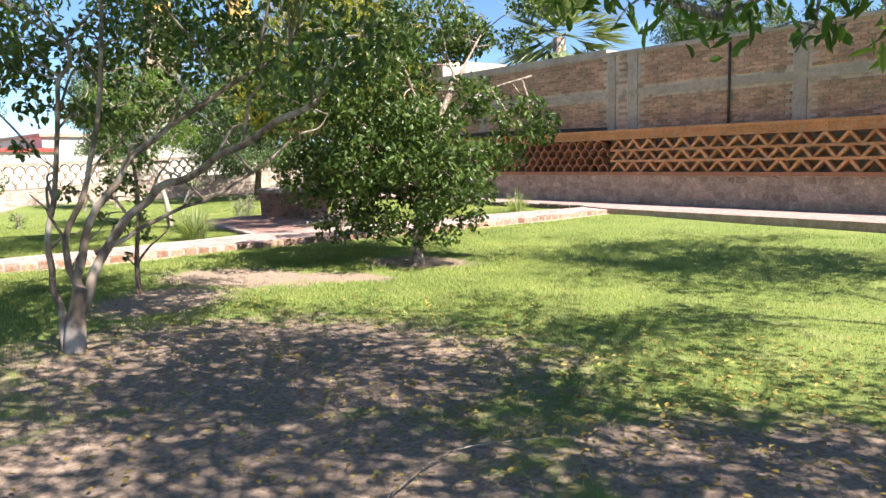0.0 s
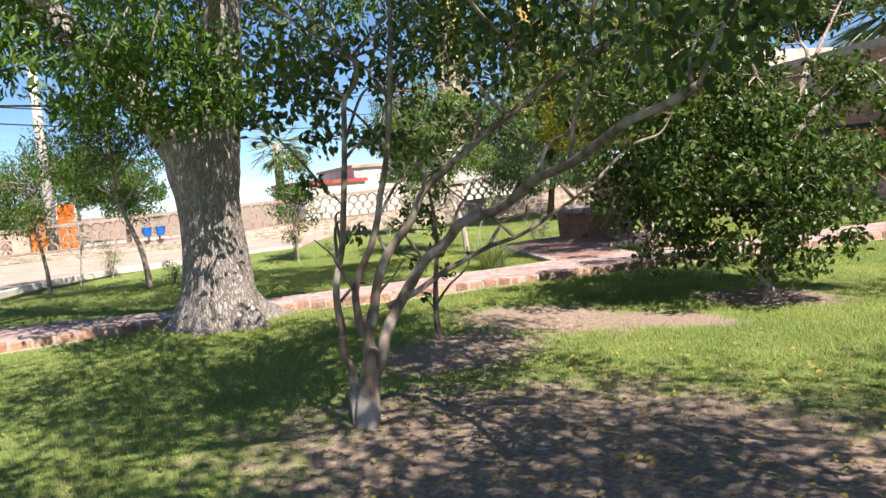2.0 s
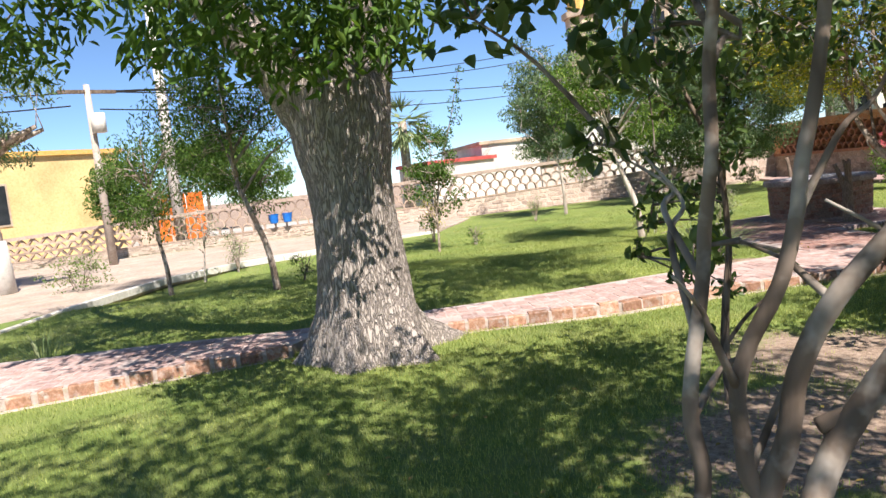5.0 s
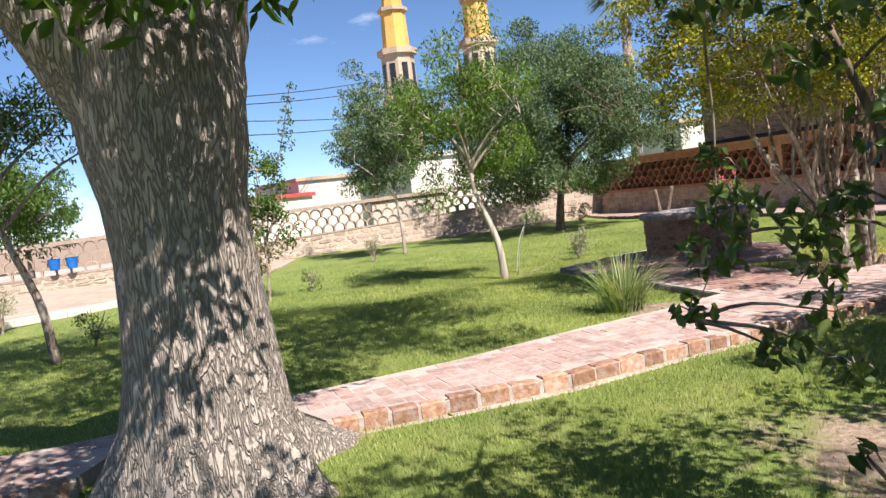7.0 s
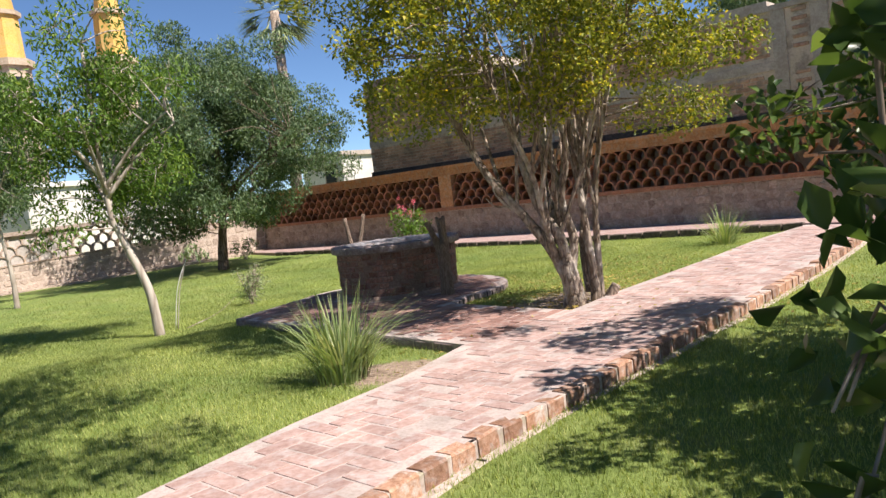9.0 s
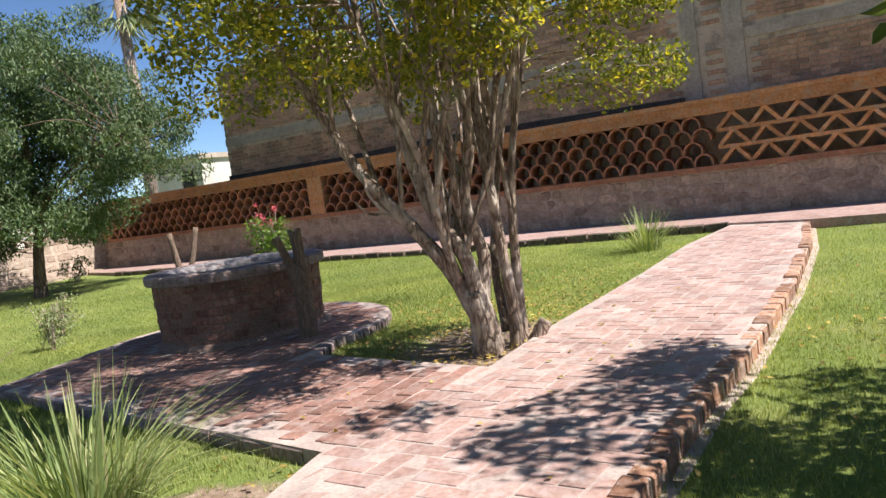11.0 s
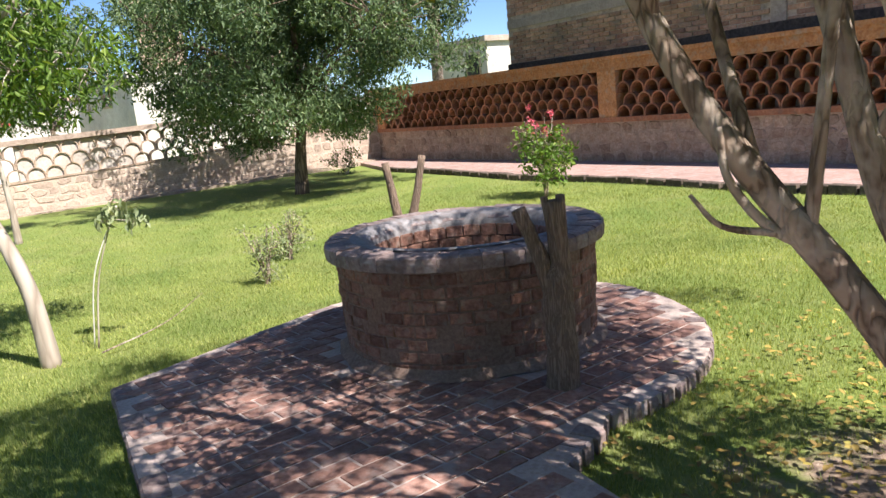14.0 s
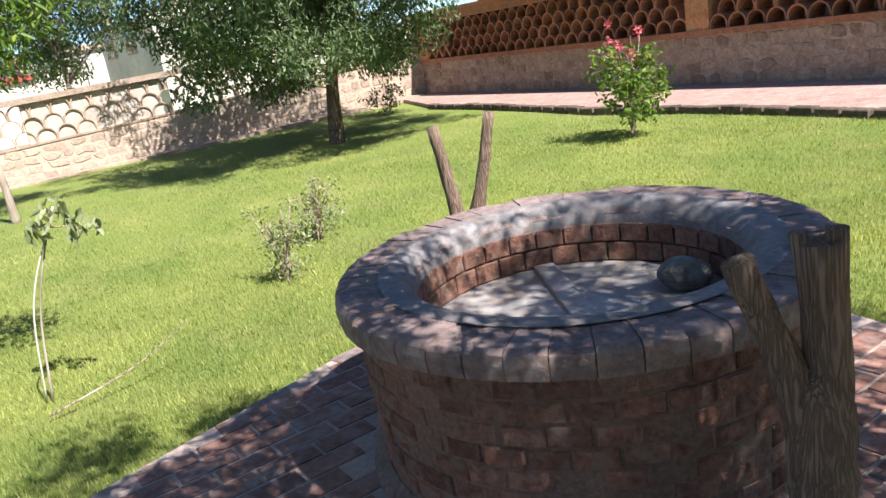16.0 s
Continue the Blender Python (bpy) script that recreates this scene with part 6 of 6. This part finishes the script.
# ---- fallen leaves and grass ----
def litter():
    rng = np.random.default_rng(5)
    pts = []
    for x, y, rx, ry, n in [(-3.6, 16.8, 1.2, 1.9, 1700), (0.8, 6.8, 2.6, 2.2, 900), (2.6, 6.6, 2.4, 1.6, 1500), (-0.6, 7.4, 2.6, 2.0, 700), (-4.4, 16.0, 1.3, 1.3, 90), (-2.4, 18.5, 0.9, 1.6, 260), (-4.8, 14.3, 0.7, 0.5, 40), (-1.4, 15.4, 1.0, 1.4, 200)]:
        q = rng.normal(size=(n, 2)) * 0.6
        pts.append(np.stack([x + q[:, 0] * rx, y + q[:, 1] * ry, np.full(n, 0.0)], 1))
    p = np.concatenate(pts)
    paved = [inside(PATH_POLY, a, b) or inside(PLAT_POLY, a, b) for a, b, _ in p]
    p[:, 2] = np.where(paved, TOP + 0.012, np.array([ground_z(a, b) + 0.03 for a, b, _ in p]))
    keep = [(not f) or (i % 25 == 0) for i, f in enumerate(paved)]
    ob = scatter_leaves("fallen_leaves", p[keep], 0.042, 0.026, M["litter"], None, rng, 0.0, fold=0.1, flat_lying=True)
    tagged(ob, "scattered dry yellow and brown fallen leaves", "leaf litter", kind="stuff")


litter()


def grass():
    """Short blades over the lawn, thick near the way and thinner far off."""
    rng = np.random.default_rng(9)
    xs, ys = [], []
    for cx, cy, sx, sy, n in ((-7.0, 18.0, 3.6, 4.0, 420000), (-9.5, 16.0, 4.0, 5.0, 170000), (-2.5, 9.5, 3.4, 3.2, 330000), (2.5, 12.5, 4.0, 4.5, 130000), (-10.5, 10.5, 3.0, 4.0, 80000), (-5.0, 22.0, 4.5, 3.5, 170000)):
        xs.append(rng.normal(cx, sx, n))
        ys.append(rng.normal(cy, sy, n))
    x, y = np.concatenate(xs), np.concatenate(ys)
    dens = np.ones(len(x))
    for sx, sy, rx, ry in EARTH_SPOTS:
        d = np.sqrt(((x - sx) / rx) ** 2 + ((y - sy) / ry) ** 2)
        dens = np.minimum(dens, np.clip((d - 0.5) * 1.5, 0.03, 1))
    ok = rng.random(len(x)) < dens
    x, y = x[ok], y[ok]
    bad = ((x - C.x) * N_L.x + (y - C.y) * N_L.y < 0.5) | ((x - C.x) * N_R.x + (y - C.y) * N_R.y < 0.1) | (y < 4.5)
    for poly in (PATH_POLY, PLAT_POLY, WALK_POLY, STRIP):
        hit = np.zeros(len(x), bool)
        for (xi, yi), (xj, yj) in zip(poly, poly[-1:] + poly[:-1]):
            if yi != yj:
                hit ^= ((yi > y) != (yj > y)) & (x < (xj - xi) * (y - yi) / (yj - yi) + xi)
        bad |= hit
    x, y = x[~bad], y[~bad]
    n = len(x)
    a = rng.uniform(0, 6.283, n)
    h = rng.uniform(0.006, 0.03, n)
    w = rng.uniform(0.002, 0.0042, n)
    lx, ly = np.cos(a), np.sin(a)
    away = -(x + 4.6) * 0.79 + (y - 13.2) * 0.61
    far = np.clip((y - 21.8) / 2.4, 0, 1) * (away > 0)
    lie = np.array([noise.noise((p * 0.5, q * 0.5, 0.3)) for p, q in zip(x.tolist(), y.tolist())])
    z = np.interp(away, [k for k, _ in SWALE], [v for _, v in SWALE]) * (1 - far) + 0.085 * far + 0.015 * lie - 0.008
    v = np.stack([np.stack([x - ly * w, y + lx * w, z], 1), np.stack([x + ly * w, y - lx * w, z], 1), np.stack([x + lx * h * 0.9, y + ly * h * 0.9, z + 0.018 + h], 1)], 1).reshape(-1, 3)
    me = bpy.data.meshes.new("lawn_grass")
    me.vertices.add(3 * n)
    me.vertices.foreach_set("co", v.astype(np.float32).ravel())
    me.loops.add(3 * n)
    me.loops.foreach_set("vertex_index", np.arange(3 * n, dtype=np.int32))
    me.polygons.add(n)
    me.polygons.foreach_set("loop_start", np.arange(0, 3 * n, 3, dtype=np.int32))
    me.update(calc_edges=True)
    me.materials.append(M["blade"])
    tagged(new("lawn_grass", me), "short green lawn grass blades", "grass", kind="stuff")


grass()


# ---- pieces of the paving and kerbs ----
def pave(parent, poly, origin, turn, w, ln, pattern, material, near, z, seed, avoid=None, gap=0.015):
    """Bricks over an outline: herringbone, or rows in running bond. Those in the near stretch are single parts."""
    rng = random.Random(seed)
    unit = Geo()
    unit.box(Matrix.Identity(4), ln - gap, w - gap, 0.04, 0.002)
    me = unit.mesh("brick", material)
    rest = Geo()
    base = pose(origin[0], origin[1], 0, 0, 0, turn)
    cells = []
    span = 160
    for a in range(-span, span):
        for b in range(-span, span):
            if pattern == "herringbone":
                c = (a - b) % 4
                if c == 0:
                    cells.append(((a + 1) * w, (b + 0.5) * w, 0))
                elif c == 3:
                    cells.append(((a + 0.5) * w, (b + 1) * w, 90))
            elif abs(a) < 30 and abs(b) < 50:
                cells.append(((a + (0.5 if b % 2 else 0)) * ln, b * w, 0))
    count = 0
    for x, y, t in cells:
        q = base @ Vector((x, y, 0))
        if not inside(poly, q.x, q.y):
            continue
        m = base @ pose(x, y, z + rng.uniform(-0.003, 0.003), rng.uniform(-0.8, 0.8), rng.uniform(-0.8, 0.8), t + rng.uniform(-0.8, 0.8))
        p = m.translation
        if avoid and avoid(p.x, p.y):
            continue
        if not inside(poly, p.x, p.y):
            continue
        cs = [m @ Vector((sx * ln * 0.5, sy * w * 0.5, 0)) for sx in (-1, 1) for sy in (-1, 1)]
        if not all(inside(PATH_POLY, q.x, q.y) or inside(PLAT_POLY, q.x, q.y) for q in cs):
            continue
        if near[0] < p.y < near[1] and count < 320:
            piece("brick", me, parent, at=m)
            count += 1
        else:
            rest.box(m, ln - gap, w - gap, 0.04, 0.002)
    if rest.v:
        tagged(piece("bricks", rest.mesh("bricks", material), parent), kind="stuff")


in_well = lambda x, y: math.hypot(x - WELL[0], y - WELL[1]) < 0.84 or inside(PATH_POLY, x, y)
pave(path_slab, PATH_POLY, (-4.4, 13.6), 52, 0.122, 0.244, "herringbone", M["brick_path"], (12.6, 16.2), TOP - 0.018, 3)
pave(plat_slab, PLAT_POLY, (-5.9, 17.0), 57, 0.122, 0.244, "rows", M["brick_plat"], (14, 20), TOP - 0.018, 4, in_well)


def kerb(parent, line, ln, w, h, material, seed, z0=-0.05, out=0.0, mortar=False):
    """Bricks on edge along a line, a little uneven, with mortar between."""
    rng = random.Random(seed)
    unit = Geo()
    unit.box(Matrix.Identity(4), 1, w, h, 0.012)
    me = unit.mesh("kerb_brick", material)
    for a, b in zip(line, line[1:]):
        p, q = Vector(a), Vector(b)
        d = q - p
        n = max(1, round(d.length / ln))
        ang = math.degrees(math.atan2(d.y, d.x))
        side = Vector((d.y, -d.x)).normalized() * out
        if mortar:
            mid = (p + q) / 2 + side
            bed = Geo()
            bed.box(Matrix.Identity(4), d.length + 0.04, w - 0.014, h - 0.016, 0.004)
            piece("mortar_bed", bed.mesh("mortar_bed", M["mortar_pale"]), parent, at=pose(mid.x, mid.y, z0 + h / 2 - 0.004, 0, 0, ang))
            foot = Geo()
            foot.box(Matrix.Identity(4), d.length + 0.06, 0.1, 0.12, 0.02)
            away = Vector((d.y, -d.x)).normalized() * (w / 2 + 0.02)
            for sg in (1, -1):
                fp = mid + away * sg
                piece("mortar_foot", foot.mesh("mortar_foot", M["mortar_pale"]), parent, at=pose(fp.x, fp.y, -0.012, 0, 0, ang))
        for i in range(n):
            c = p.lerp(q, (i + 0.5) / n) + side
            s = d.length / n - rng.uniform(0.02, 0.05)
            piece("kerb_brick", me, parent, at=pose(c.x, c.y, z0 + h / 2 + rng.uniform(-0.012, 0.008), rng.uniform(-3, 3), rng.uniform(-2, 2), ang + rng.uniform(-3, 3)) @ Matrix.Diagonal((s, 1, 1, 1)))


kerb(path_slab, NEAR_EDGE[1:5], 0.215, 0.11, 0.2, M["kerb_brick"], 8, out=-0.02, mortar=True)
kerb(path_slab, NEAR_EDGE[7:], 0.215, 0.11, 0.2, M["kerb_brick"], 9, out=-0.02, mortar=True)
kerb(plat_slab, [PLAT_POLY[3], PLAT_POLY[4], *ring[:18]], 0.12, 0.13, 0.18, M["rim_brick"], 10, -0.04, out=-0.05)
kerb(plat_slab, [ring[-1], *PLAT_POLY[-2:]], 0.26, 0.12, 0.18, M["rim_brick"], 12, -0.04, out=-0.05)
walk_front = [WALK_POLY[i] for i in range(1, 8)]
kerb(walk_slab, walk_front, 0.34, 0.14, 0.22, M["kerb_dark"], 13, -0.03, out=0.02)
